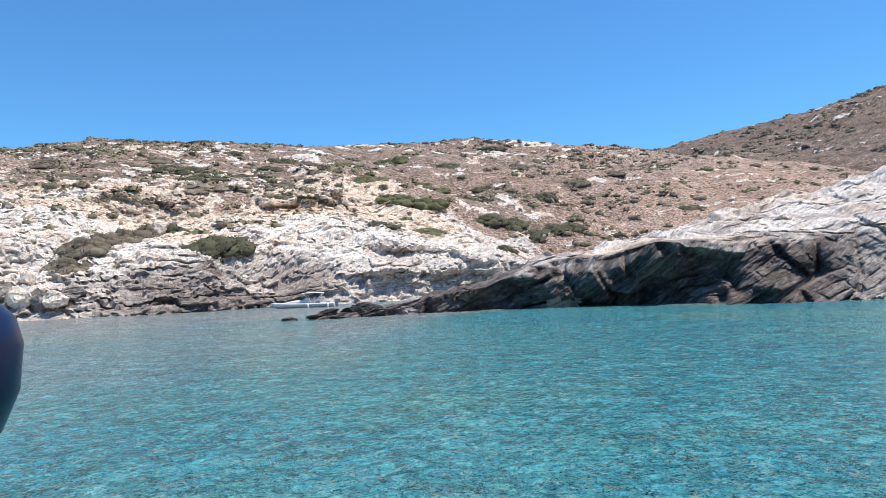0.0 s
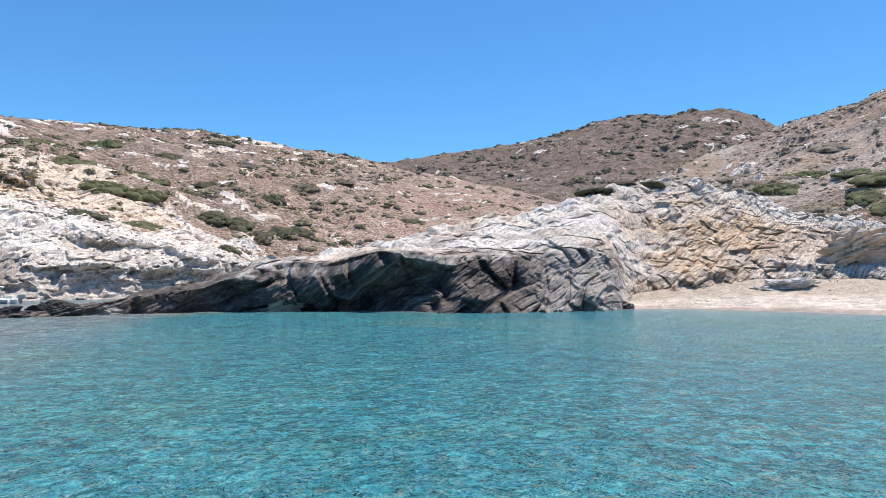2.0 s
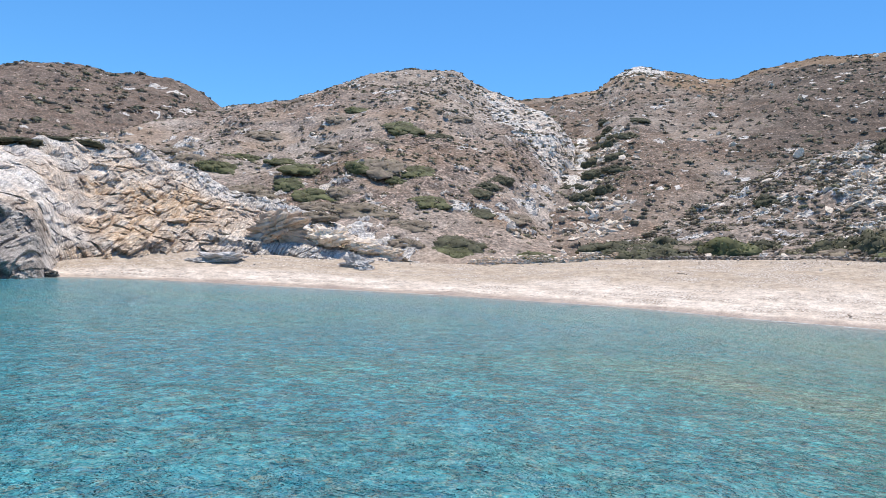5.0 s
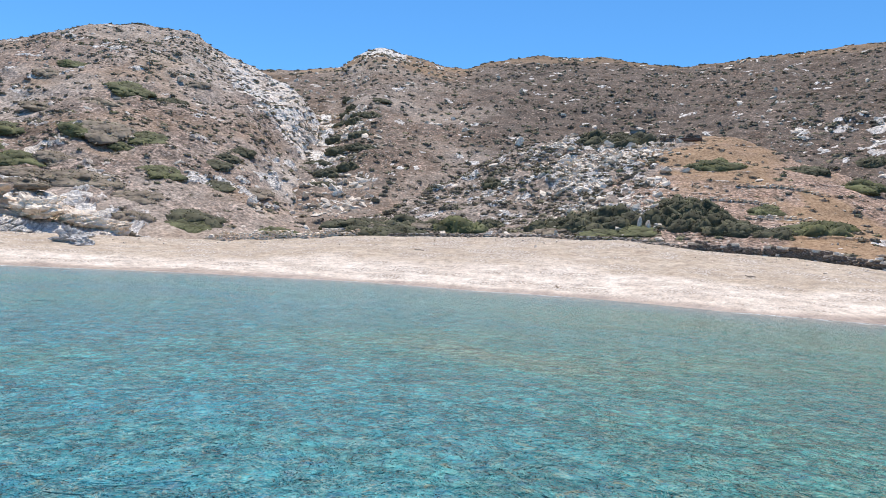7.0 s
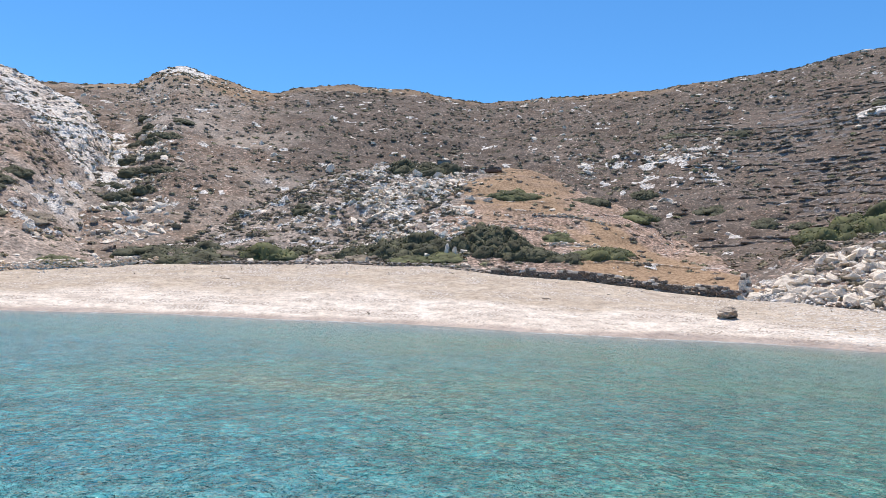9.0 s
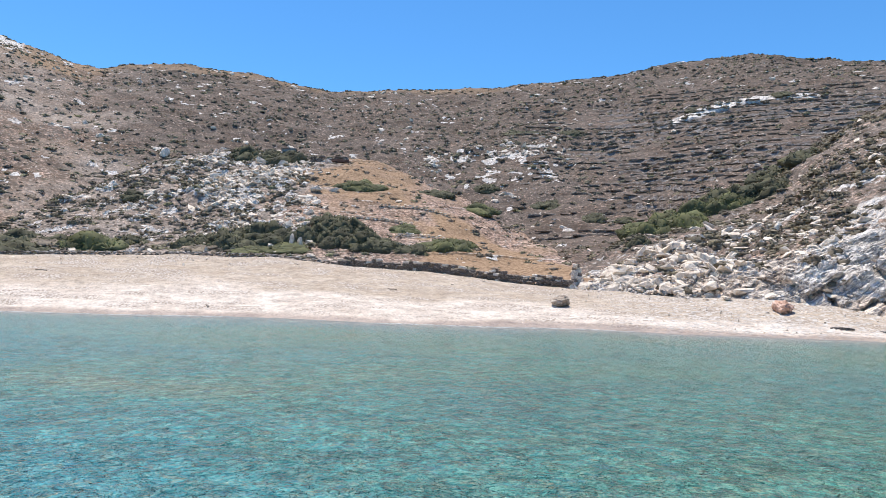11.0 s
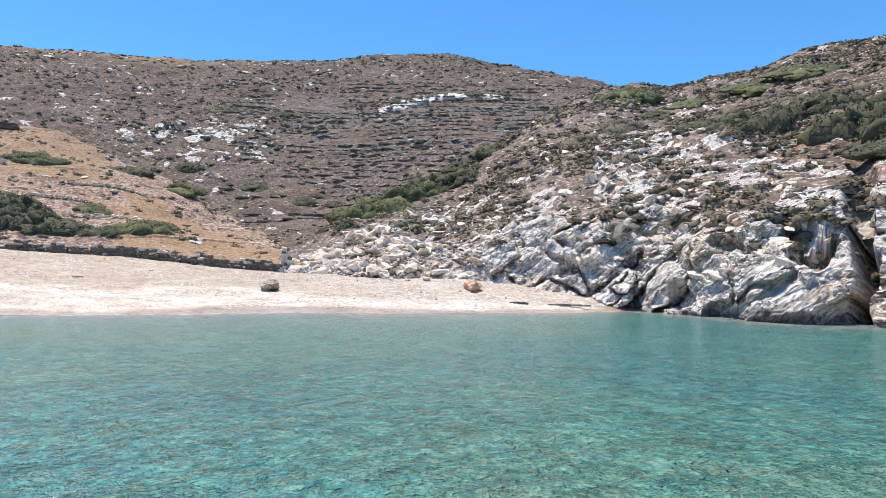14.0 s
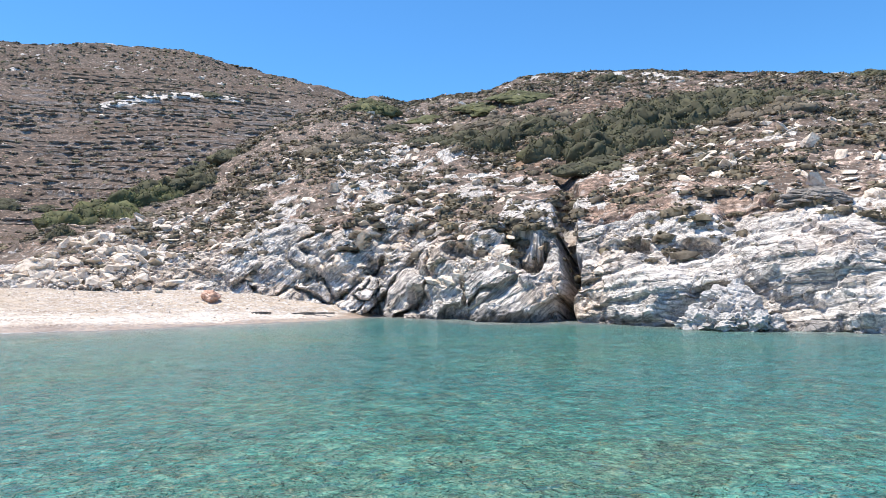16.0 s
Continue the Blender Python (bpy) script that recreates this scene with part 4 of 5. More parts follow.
def dome(rng, leaves, size, across=10, rings=5, lumps=0.3):
    """A low shrub, one metre wide and half a metre high: a core in painted shade under a coat of small leaf blades,
    toned lighter on top.
    """
    seed = rng.uniform(0, 90)

    def skin(d):
        return 0.5 * (1 + lumps * fbm(d * 1.6 + seed, 3) + 0.7 * lumps * (0.25 - np.abs(fbm(d * 4.5 + seed, 3))))

    v, f = [], []
    th, ph = np.meshgrid(np.linspace(0, 2 * np.pi, across, endpoint=False), np.linspace(-0.6, np.pi / 2, rings))
    d = np.stack([np.cos(ph) * np.cos(th), np.cos(ph) * np.sin(th), np.sin(ph)], -1)
    core = d * (skin(d) * 0.92)[..., None]
    v.append(core.reshape(-1, 3))
    i = np.arange(rings * across).reshape(rings, across)
    j = np.roll(i, -1, 1)
    f.append(np.stack([i[:-1], j[:-1], j[1:]], -1).reshape(-1, 3))
    f.append(np.stack([i[:-1], j[1:], i[1:]], -1).reshape(-1, 3))
    d = rng.normal(size=(leaves, 3))
    d[:, 2] = np.abs(d[:, 2]) * 0.9 - 0.08
    d /= np.linalg.norm(d, axis=1, keepdims=True)
    at_ = d * (skin(d) * rng.uniform(0.8, 1.06, leaves))[:, None]
    along = d * 0.35 + rng.normal(size=(leaves, 3)) * 0.8
    along /= np.linalg.norm(along, axis=1, keepdims=True)
    side = np.cross(along, rng.normal(size=(leaves, 3)))
    side /= np.linalg.norm(side, axis=1, keepdims=True) + 1e-6
    s = size * rng.uniform(0.6, 1.4, (leaves, 1))
    tri = np.stack([at_ - side * s * 0.45 - along * s * 0.5, at_ + side * s * 0.45 - along * s * 0.5, at_ + along * s], 1)
    n0 = rings * across
    v.append(tri.reshape(-1, 3))
    f.append(n0 + np.arange(leaves * 3).reshape(-1, 3))
    # tone holds painted light: dim inner core, leaves brighter the more they face up
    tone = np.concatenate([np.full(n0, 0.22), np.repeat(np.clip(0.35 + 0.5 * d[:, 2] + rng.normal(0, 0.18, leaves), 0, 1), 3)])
    v = np.concatenate(v)
    v[:, :2] *= (1.1 - 0.4 * np.clip(v[:, 2:], 0, 0.5))
    return v, np.concatenate(f), tone


def chunk(rng, cuts=9):
    """An angular stone about one metre across."""
    bm = bmesh.new()
    bmesh.ops.create_icosphere(bm, subdivisions=1, radius=0.62)
    v = np.array([p.co for p in bm.verts])
    f = np.array([[p.index for p in q.verts] for q in bm.faces])
    bm.free()
    for _ in range(cuts):
        n = rng.normal(size=3)
        n /= np.linalg.norm(n)
        over = np.maximum(v @ n - rng.uniform(0.22, 0.42), 0)
        v = v - over[:, None] * n
    return v, f


KINDS_SCRUB = [dome(RNG, 16, 0.19, 5, 3) for _ in range(6)]
KINDS_FAR = [dome(RNG, 10, 0.24, 5, 3) for _ in range(5)]
KINDS_CHUNK = [chunk(RNG) for _ in range(8)]


def pick(key, weight, count):
    """Places on a piece of ground, as likely as weight says per square metre."""
    q, bb, u = GROUND[key]
    area = np.linalg.norm(np.cross(np.gradient(q, axis=0), np.gradient(q, axis=1)), axis=-1)
    w = np.clip(area, 0, 4) * weight(q, bb, u)
    w = (w / w.sum()).ravel()
    chosen = RNG.choice(len(w), count, replace=True, p=w)
    return q.reshape(-1, 3)[chosen]


def strew(name, places, kinds, sizes, flat, material, label, category, tones=None):
    """Many small things of one kind that nobody could count, as one mesh."""
    vs, fs, ts, n = [], [], [], 0
    for k, (at_, s) in enumerate(zip(places, sizes)):
        kind = kinds[RNG.integers(len(kinds))]
        v, f = kind[0], kind[1]
        a = RNG.uniform(0, 2 * np.pi)
        turn = np.array([[np.cos(a), -np.sin(a), 0], [np.sin(a), np.cos(a), 0], [0, 0, 1]])
        if tones is None:
            turn = turn @ np.array(Euler((RNG.normal(0, 0.4), RNG.normal(0, 0.4), 0)).to_matrix())
            v = v * (RNG.uniform(0.8, 1.5), RNG.uniform(0.55, 1.0), RNG.uniform(0.6, 1.2))
        w = (v * (s * RNG.uniform(0.8, 1.25), s * RNG.uniform(0.8, 1.25), s * flat * RNG.uniform(0.75, 1.25))) @ turn.T + at_
        vs.append(w), fs.append(f + n)
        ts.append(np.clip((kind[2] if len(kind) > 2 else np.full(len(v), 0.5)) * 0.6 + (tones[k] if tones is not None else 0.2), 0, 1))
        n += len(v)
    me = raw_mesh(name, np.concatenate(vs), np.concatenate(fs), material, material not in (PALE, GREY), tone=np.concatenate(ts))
    return tagged(new(name, me), label, category, kind="stuff")


def clumpy(scale, seed, a=-0.15, b=0.35):
    return lambda q: smooth(a, b, fbm(q / scale + seed, 3))


def scrub(key, weight, count, low, high, tone, material=None):
    places = pick(key, weight, count)
    sizes = low + (high - low) * RNG.random(count) ** 3
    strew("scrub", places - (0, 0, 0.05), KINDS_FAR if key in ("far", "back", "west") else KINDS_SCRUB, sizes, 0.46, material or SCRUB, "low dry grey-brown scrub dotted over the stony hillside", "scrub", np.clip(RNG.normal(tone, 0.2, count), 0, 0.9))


scrub("west", lambda q, b, u: smooth(1.1, 2.1, u) * smooth(3.1, 3.0, u) * (0.25 + clumpy(14, 2)(q)) * smooth(24, 8, b) + 0.03 * (u < 3.05) * (u > 1) + 0.3 * smooth(8, 20, b) * (u < 3.05), 4400, 0.5, 2.6, 0.5)
scrub("far", lambda q, b, u: 0.3 * (u > 1) * (u < 2.05) + clumpy(25, 3)(q) * (u > 1) * (u < 2.05), 2200, 0.9, 4.0, 0.3)
scrub("mid", lambda q, b, u: (0.35 + clumpy(12, 4)(q)) * smooth(0.15, 0.5, u) * (u < 2.05) * (b > 36), 4800, 0.3, 1.25, 0.4)
scrub("mid", lambda q, b, u: (0.1 + clumpy(7, 24)(q)) * smooth(0.15, 0.5, u) * (u < 2.05) * (b > 36), 2800, 0.3, 1.0, 0.5, MAUVE)
scrub("back", lambda q, b, u: (0.4 + clumpy(18, 5)(q)) * (u > 0.3) * (u < 2.05) * (b > 72), 8500, 0.4, 1.8, 0.4)
scrub("back", lambda q, b, u: (0.15 + clumpy(9, 25)(q)) * (u > 0.3) * (u < 2.05) * (0.8 + smooth(88, 92, b)), 8000, 0.4, 1.6, 0.35, MAUVE)
scrub("knoll", lambda q, b, u: (0.2 + clumpy(7, 6)(q)) * (u > 1.05) * (u < 3.05) * smooth(112, 102, b + 5 * (u - 2)) + 0.16 * (u > 1.05) * (u < 3.05), 2600, 0.3, 1.3, 0.35)
scrub("knoll", lambda q, b, u: (0.1 + clumpy(5, 26)(q)) * (u > 1.05) * (u < 3.05) * smooth(108, 103, b), 1100, 0.3, 1.5, 0.25, MAUVE)
scrub("east", lambda q, b, u: (0.25 + clumpy(5, 7)(q)) * (smooth(1.3, 2.2, u) + 0.12 * (u > 1)) * (u < 3.05) * (b < 200) * smooth(127, 134, b), 14000, 0.3, 1.5, 0.36, MAUVE)
scrub("head", lambda q, b, u: smooth(46, 56, b) * (u > 1.05) * (u < 2.2), 90, 0.4, 1.3, 0.3)


def rubble(key, weight, count, low, high, material, label, flat=0.6):
    places = pick(key, weight, count)
    sizes = low + (high - low) * RNG.random(count) ** 5
    strew("rubble", places, KINDS_CHUNK, sizes, flat, material, label, "rubble")


rubble("west", lambda q, b, u: smooth(0.95, 1.1, u) * (smooth(2.3, 1.6, u) + 0.25) * (u < 3) * (0.2 + clumpy(9, 11)(q)) * smooth(30, 10, b), 2600, 0.3, 1.7, PALE, "pale broken stones on the rocky slope")
rubble("mid", lambda q, b, u: (u > 0.05) * (u < 2) * (0.12 + clumpy(8, 12)(q) * (0.4 + smooth(66, 72, b) * 2)), 1000, 0.25, 1.5, PALE, "pale stones scattered over the brown hill")
rubble("back", lambda q, b, u: (u > 0.3) * (u < 2) * (0.035 + 1.5 * clumpy(10, 13)(q) * (smooth(112, 117, b) * smooth(128, 123, b) * smooth(1.1, 1.25, u) * smooth(1.5, 1.36, u) + smooth(4, 1, np.abs(b - 79)) * smooth(1.8, 1.4, u))), 2400, 0.35, 2.2, PALE, "pale stones and scree on the dark hillside")
rubble("knoll", lambda q, b, u: (u > 1.1) * (u < 3.05) * (1 - 0.9 * smooth(106, 109, b)) * (0.03 + (0.12 + 0.88 * smooth(95, 99, b)) * smooth(85, 93, b) * smooth(107, 103, b) * clumpy(4, 14)(q)), 2600, 0.25, 1.7, PALE, "white boulders and rubble on the knoll")
rubble("east", lambda q, b, u: (u > 0.9) * (u < 3.0) * (0.12 + clumpy(6, 15)(q)) * (smooth(2.9, 1.8, u) + 0.15) * (b < 198) * (np.abs(b - 171.1) > 1.3), 3200, 0.25, 1.5, PALE, "pale slabby stones on the steep slope", 0.45)
rubble("east", lambda q, b, u: (u > 0.8) * (u < 2.3) * smooth(126, 127.5, b) * smooth(140, 134, b), 700, 0.3, 1.6, PALE, "pale broken rocks heaped beside the wall's end", 0.6)
rubble("beach", lambda q, b, u: (u > 2.2) * (u < 3.0) * (0.1 + smooth(2.5, 2.95, u)) * (b > 42) * (b < 152), 1200, 0.06, 0.34, PALE, "pale stones along the top of the beach")
rubble("beach", lambda q, b, u: (u > 1.1) * (u < 2.9) * (b > 122) * (b < 152), 900, 0.06, 0.22, PALE, "pale pebbles on the sand", 0.5)


# ---- shrubs ----
def bushes(count, seed, leaves, size, material, gain, lift=0.0):
    made = []
    for k in range(count):
        rng = np.random.default_rng(seed + k)
        vs, fs, ts, n = [], [], [], 0
        for c in range(9):
            far_, turn = (0 if c == 0 else rng.uniform(0.2, 0.36)), 2.4 * c + rng.uniform(-0.4, 0.4)
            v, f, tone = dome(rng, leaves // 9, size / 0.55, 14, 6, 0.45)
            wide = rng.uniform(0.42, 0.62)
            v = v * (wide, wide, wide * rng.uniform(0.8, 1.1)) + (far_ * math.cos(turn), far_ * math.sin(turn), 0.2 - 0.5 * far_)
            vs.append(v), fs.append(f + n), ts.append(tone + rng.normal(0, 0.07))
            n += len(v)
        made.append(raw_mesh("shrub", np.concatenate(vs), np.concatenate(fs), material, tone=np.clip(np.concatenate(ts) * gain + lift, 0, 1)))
    return made


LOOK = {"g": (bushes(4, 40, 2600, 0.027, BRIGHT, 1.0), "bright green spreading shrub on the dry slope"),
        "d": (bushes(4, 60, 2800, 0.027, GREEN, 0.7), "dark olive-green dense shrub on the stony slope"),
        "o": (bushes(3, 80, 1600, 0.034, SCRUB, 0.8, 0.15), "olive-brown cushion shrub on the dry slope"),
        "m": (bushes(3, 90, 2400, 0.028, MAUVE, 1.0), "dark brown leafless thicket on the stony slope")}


def shrub(key, b, r, w, h, look_):
    """A shrub w metres wide and h high; a wide one is several that have grown together."""
    n = max(1, round(w / 4.2))
    for k in range(n):
        off = (k - (n - 1) / 2) * w / n
        rr = r + RNG.uniform(-0.35, 0.35) * min(w, 5) * (n > 1)
        at_ = surf(key, b + np.degrees(off / r), rr)
        one = w / n * (1.6 if n > 1 else 1.15)
        hh = h * RNG.uniform(0.75, 1.05) * (1 - 0.35 * abs(off) / max(w, 1))
        ob = new("shrub", LOOK[look_][0][RNG.integers(len(LOOK[look_][0]))])
        a, c = surf(key, b, rr - 2.5), surf(key, b, rr + 2.5)
        slope = math.atan2(c[2] - a[2], np.hypot(*(c - a)[:2]) + 0.01)
        lie = Matrix.Rotation(-radians(b), 4, "Z") @ Matrix.Rotation(max(min(slope, 0.6), -0.3) * 0.85, 4, "X") @ Matrix.Rotation(RNG.uniform(-0.5, 0.5) + math.pi * RNG.integers(2), 4, "Z")
        ob.matrix_world = Matrix.Translation(Vector(at_) - Vector((0, 0, 0.28 * hh))) @ lie @ Matrix.Diagonal((one, one * RNG.uniform(0.7, 1.0), hh * 1.7, 1.0))
        tagged(ob, LOOK[look_][1], "shrub", "shrubs of the bay")


SHRUBS = {
    "knoll": "82.5 70 8 2.0 d, 86 71 7 2.8 d, 89.5 71.5 6 3.2 g, 91.6 73 4 2.2 d, 96.4 70 4.2 2.4 d, 98.6 69 4.2 2.8 d, 100.8 69 4.2 2.8 d, 103 69 4.2 2.6 d, 99.6 72.5 4.2 2.6 d, 102 72.5 4.2 2.6 d, 105.5 69 4.2 2.8 d, 107.6 68 4.2 3.0 d, 109.6 67 4.2 2.8 d, 106.6 74 4.2 3.0 d, 108.4 72 4.2 3.0 d, 102.5 65.5 7 1.0 g, 110.5 66 4 1.6 d, 101.0 103 7 3.2 d, 103.4 102 6 3.2 d, 109.1 89.3 5.5 1.9 g, 118.7 88 5 1.6 g, 115.3 91 4 1.2 d, 116.3 67.0 5 2.4 g, 113.9 65 3.2 1.6 d, 112.9 74 3 1.1 g, 92 90 3.7 2.2 d, 85 72 5 1.2 o, 97.5 68 4 1.0 o",
    "back": "125 126 6 2 d, 126.6 167 6 1.8 d, 122.5 172 8 1.5 d, 128.5 120 4 1.6 d, 119.5 135 4 2 d, 79.5 150 3.2 2.4 d, 78.8 128 3.2 2.2 d, 80.5 118 3.2 2.2 d, 77.5 112 4 2 d, 79.5 165 3.2 2.5 d, 79.2 140 3.2 2.2 d, 80.2 135 3.2 2.4 d, 80.8 126 4 2 d, 79.8 157 3.2 2 d, 80.4 146 3.2 2 d, 79.2 120 4 2 d, 78.4 107 4 2 d, 80.0 108 3.2 2 d, 81.5 140 4 1.6 d, 82 155 4 1.6 d, 77.9 102 4 1.8 d, 81.4 115 4 1.6 d, 131 118 3.5 1.2 d, 136 175 5 1.4 d, 142 180 5 1.5 d",
    "east": "134.5 70.9 7.0 3.2 g, 137.2 75.8 8.0 4.2 g, 140.2 79.5 7.9 3.6 d, 143 84 7 3 d, 132 63.3 2.2 1.8 d, 154.7 96.1 5.9 2.7 g, 165.5 67.7 11.0 3.4 d, 161.7 73.3 7.4 2.8 d, 168.8 73.1 8.3 3.0 m, 175.6 62.8 9.0 5.0 d, 171.9 58.0 7.1 3.9 d, 179 65.9 9.5 4.7 d, 177 58.5 6.2 3.4 d, 182.5 69.1 8.3 3.6 d, 185.5 72 8 3.2 d, 188.5 76 7 2.6 d, 181 76 8 3 d, 178 74 7 3 d, 164 77.7 6.6 1.9 m, 173.7 52.7 5.3 1.8 d, 154.0 77.5 5.7 3.0 m, 151.2 72.6 5.2 2.3 m, 154.6 60.9 2.0 1.5 o, 174.8 103.6 3.6 2.0 d, 192.7 104.6 4.5 1.6 d, 186 63.8 7 2.2 m, 191.6 76.1 3.7 1.2 o, 160 91.7 5.8 1.5 g, 166 88.0 8.6 1.4 g, 182 82.8 7.5 1.5 d, 157 85.9 4.8 1.7 d",
    "mid": "54.4 92 4.2 1.2 g, 50.3 109 5 1.8 g, 63.8 71 2.9 1.2 o, 67.6 72 4.7 1.2 g, 60.4 80 5.9 1.4 o, 59.8 93 3.9 1.2 g, 62.6 90 2.2 0.9 g, 46.9 108 5.4 1.3 o, 56.2 87 4.4 1.2 g, 48.5 103 5 1.8 g, 51.2 90 5.9 1.5 o, 70 95 3 1.2 d, 58 120 4 1.2 o, 66 110 3.5 1.2 d, 74 74 4 1.0 g, 49.5 107 4 1.2 o, 53.5 104 4.5 1.2 g, 55.4 96 5 1.3 g, 51.3 92 4 1.1 o, 54.2 85 3 1.0 o, 56.8 82 4 1.2 o, 58.6 87 4 1.2 o, 59.4 125 5 1.4 g, 63 112 5 1.3 g, 61.6 93 5 1.2 o, 64.1 93 5 1.3 g, 67.9 73.5 5 1.3 d, 64.1 77 4 1.2 o, 69.1 92 4 1.2 d, 69.4 85 4 1.1 d, 67.4 120 4 1.2 o, 71 100 3.5 1.2 d, 72.5 88 4 1.2 o, 65.5 84 4 1.0 g, 57.5 104 4 1.1 o, 61 105 4 1.1 o, 46 118 5 1.3 o, 52 120 5 1.3 o",
    "head": "56.7 71 2.9 1.0 o, 53 70 3 1.0 o, 38.5 76 5 1.4 d, 35 71.5 3 0.9 d",
    "west": "-18.1 75 5.5 1.8 d, -3.6 158.7 7.9 2.2 g, -13 151 6.3 2 d, 5.6 109 10.7 2 d, 9.7 112 6.4 1.5 d, 5.1 88 2.9 1.6 d, -5.1 87 4.3 1.2 d, -1.4 91 5.2 1.2 g, -6 117 5.8 2 g, -2.7 106 8.7 2.2 g, 8.5 127 4.2 1.8 d, -18.9 111 5.5 1.5 d, -18.9 103 6.8 1.1 o, 19.6 131 5.4 1.5 d, 4.5 174 5.8 1.5 d, -24 180 4 1.6 d, -19 180 5 1.5 d, -8 140 6 1.6 g, -1 130 7 1.6 g, -23.2 84 4 2 m, -24.6 80 4 2 m, -26 77 4 1.8 m, -27.3 74 4 1.6 m, -28.4 71 3.5 1.4 m, -21.3 85 4 2 d, -31 120 6 1.2 m, -29.5 135 6 1.2 m, -27.5 112 7 1.2 m, -25 128 7 1.3 m, -22.6 140 6 1.2 m, -20.5 120 7 1.4 d, -17 118 7 1.4 d, -15.5 135 5 1.2 m, -13.8 125 4 1.4 d, -12.5 112 6 1.3 m, -9.5 128 5 1.5 d, -7.5 150 5 1.4 d, -16.5 160 5 1.4 d, -28 160 6 1.3 m, -11 145 5 1.3 m, -5 140 6 1.6 g, 2.5 120 5 1.6 d, 3.8 132 5 1.5 d, 0.5 150 6 1.5 d, 6.5 150 5 1.4 m, 11 140 5 1.3 m, 14 150 5 1.3 m, 8 165 5 1.3 m, 17 160 5 1.2 m",
}
for key, text in SHRUBS.items():
    for item in text.split(","):
        b, r, w, h, look_ = item.split()
        shrub(key, float(b), float(r), float(w), float(h), look_)


# ---- boulders and outcrops ----
def boulder(name, at_, size, material, label, seed, turn=0.0, rough=0.22, bed=0.0, category="boulder"):
    """A weathered rock; bed: how strongly it is split into tilted beds."""
    bm = bmesh.new()
    bmesh.ops.create_icosphere(bm, subdivisions=5 if size[0] > 2.5 else 4, radius=0.5)
    v = np.array([p.co for p in bm.verts])
    rng = np.random.default_rng(seed)
    for _ in range(14):
        n = rng.normal(size=3)
        n /= np.linalg.norm(n)
        v = v - np.maximum(v @ n - rng.uniform(0.30, 0.44), 0)[:, None] * n
    d = v / (np.linalg.norm(v, axis=1, keepdims=True) + 1e-9)
    up = rough * (0.30 * fbm(v * 2.5 + seed, 4) + 0.35 * blocks(v, 0.33, seed) + 0.10 * fbm(v * 12 + seed, 3))
    if bed:
        up = up + bed * (strata(v, (-0.5, 0.1, 0.85), 0.16, seed, 0.8, 0.5) * 0.25 + strata(v, (-0.5, 0.1, 0.85), 0.07, seed + 3, 0.8, 0.4) * 0.12)
    v = v + d * up[:, None]
    for p, c in zip(bm.verts, v):
        p.co = c
    me = bpy.data.meshes.new(name)
    bm.to_mesh(me)
    bm.free()
    me.materials.append(material)
    ob = new(name, me)
    w, dd, h = size
    ob.matrix_world = Matrix.LocRotScale(Vector(at_) + Vector((0, 0, 0.28 * h)), Euler((0, 0, radians(turn))), (w, dd, h * 1.25))
    return tagged(ob, label, category)


boulder("boulder", surf("beach", 125.7, 43.9), (1.9, 1.4, 0.72), BROWN, "grey-brown rounded boulder lying on the sand", 23, -35, 0.4)
boulder("boulder", surf("beach", 142.2, 43.6), (1.9, 1.2, 0.8), RUST, "rusty orange boulder lying on the sand", 2, -52)
boulder("stone", surf("beach", 138.4, 47.0), (0.9, 0.6, 0.3), PALE, "small pale stone at the back of the beach", 4, -40, category="stone")
boulder("rock_outcrop", surf("beach", 48.9, 58.2) - (0, 0, 0.3), (4.4, 2.4, 1.0), COOL, "low bedded grey outcrop in the sand", 5, -49, 0.6, 0.7, "outcrop")
boulder("rock_outcrop", surf("beach", 47.6, 57.4) - (0, 0, 0.3), (2.2, 1.4, 0.5), COOL, "low bedded grey outcrop in the sand", 25, -40, 0.6, 0.7, "outcrop")
boulder("rock_outcrop", surf("beach", 59.8, 59.4) - (0, 0, 0.3), (3.0, 2.2, 1.4), COOL, "pale blue-grey outcrop standing in the sand", 6, -60, 0.6, 0.7, "outcrop")
boulder("rock_outcrop", surf("beach", 60.7, 58.6) - (0, 0, 0.3), (1.8, 1.4, 0.7), COOL, "pale blue-grey outcrop standing in the sand", 26, -45, 0.6, 0.7, "outcrop")
boulder("rock_outcrop", surf("head", 53.4, 64.4), (5.4, 2.6, 3.0), WARM, "rusty split outcrop behind the beach", 7, -53, 0.4, 1.9, "outcrop")
boulder("rock_outcrop", surf("head", 57.2, 64.6), (4.6, 2.6, 2.0), PALE, "pale hollowed outcrop behind the beach", 8, -57, 0.5, 1.2, "outcrop")
boulder("rock_outcrop", surf("head", 60.2, 65.0), (3.6, 2.2, 1.6), PALE, "pale outcrop at the foot of the hill", 9, -61, 0.5, 1.2, "outcrop")
boulder("rock_outcrop", surf("head", 62.6, 65.6), (3.0, 2.0, 1.2), PALE, "pale outcrop at the foot of the hill", 29, -65, 0.5, 1.2, "outcrop")
boulder("sea_rock", spot(-12.5, np.array(39.3), -0.12), (1.0, 0.6, 0.35), DARK, "small dark rock awash off the headland", 10, 10, 0.3, 0.5, "rock")
boulder("sea_rock", spot(-9.4, np.array(39.6), -0.1), (2.6, 1.4, 0.75), DARK, "dark wet rock off the headland's tip", 11, 12, 0.3, 0.8, "rock")
boulder("sea_rock", spot(-6.4, np.array(40.4), -0.1), (2.6, 1.5, 0.95), DARK, "dark wet rock off the headland's tip", 12, -8, 0.3, 0.8, "rock")
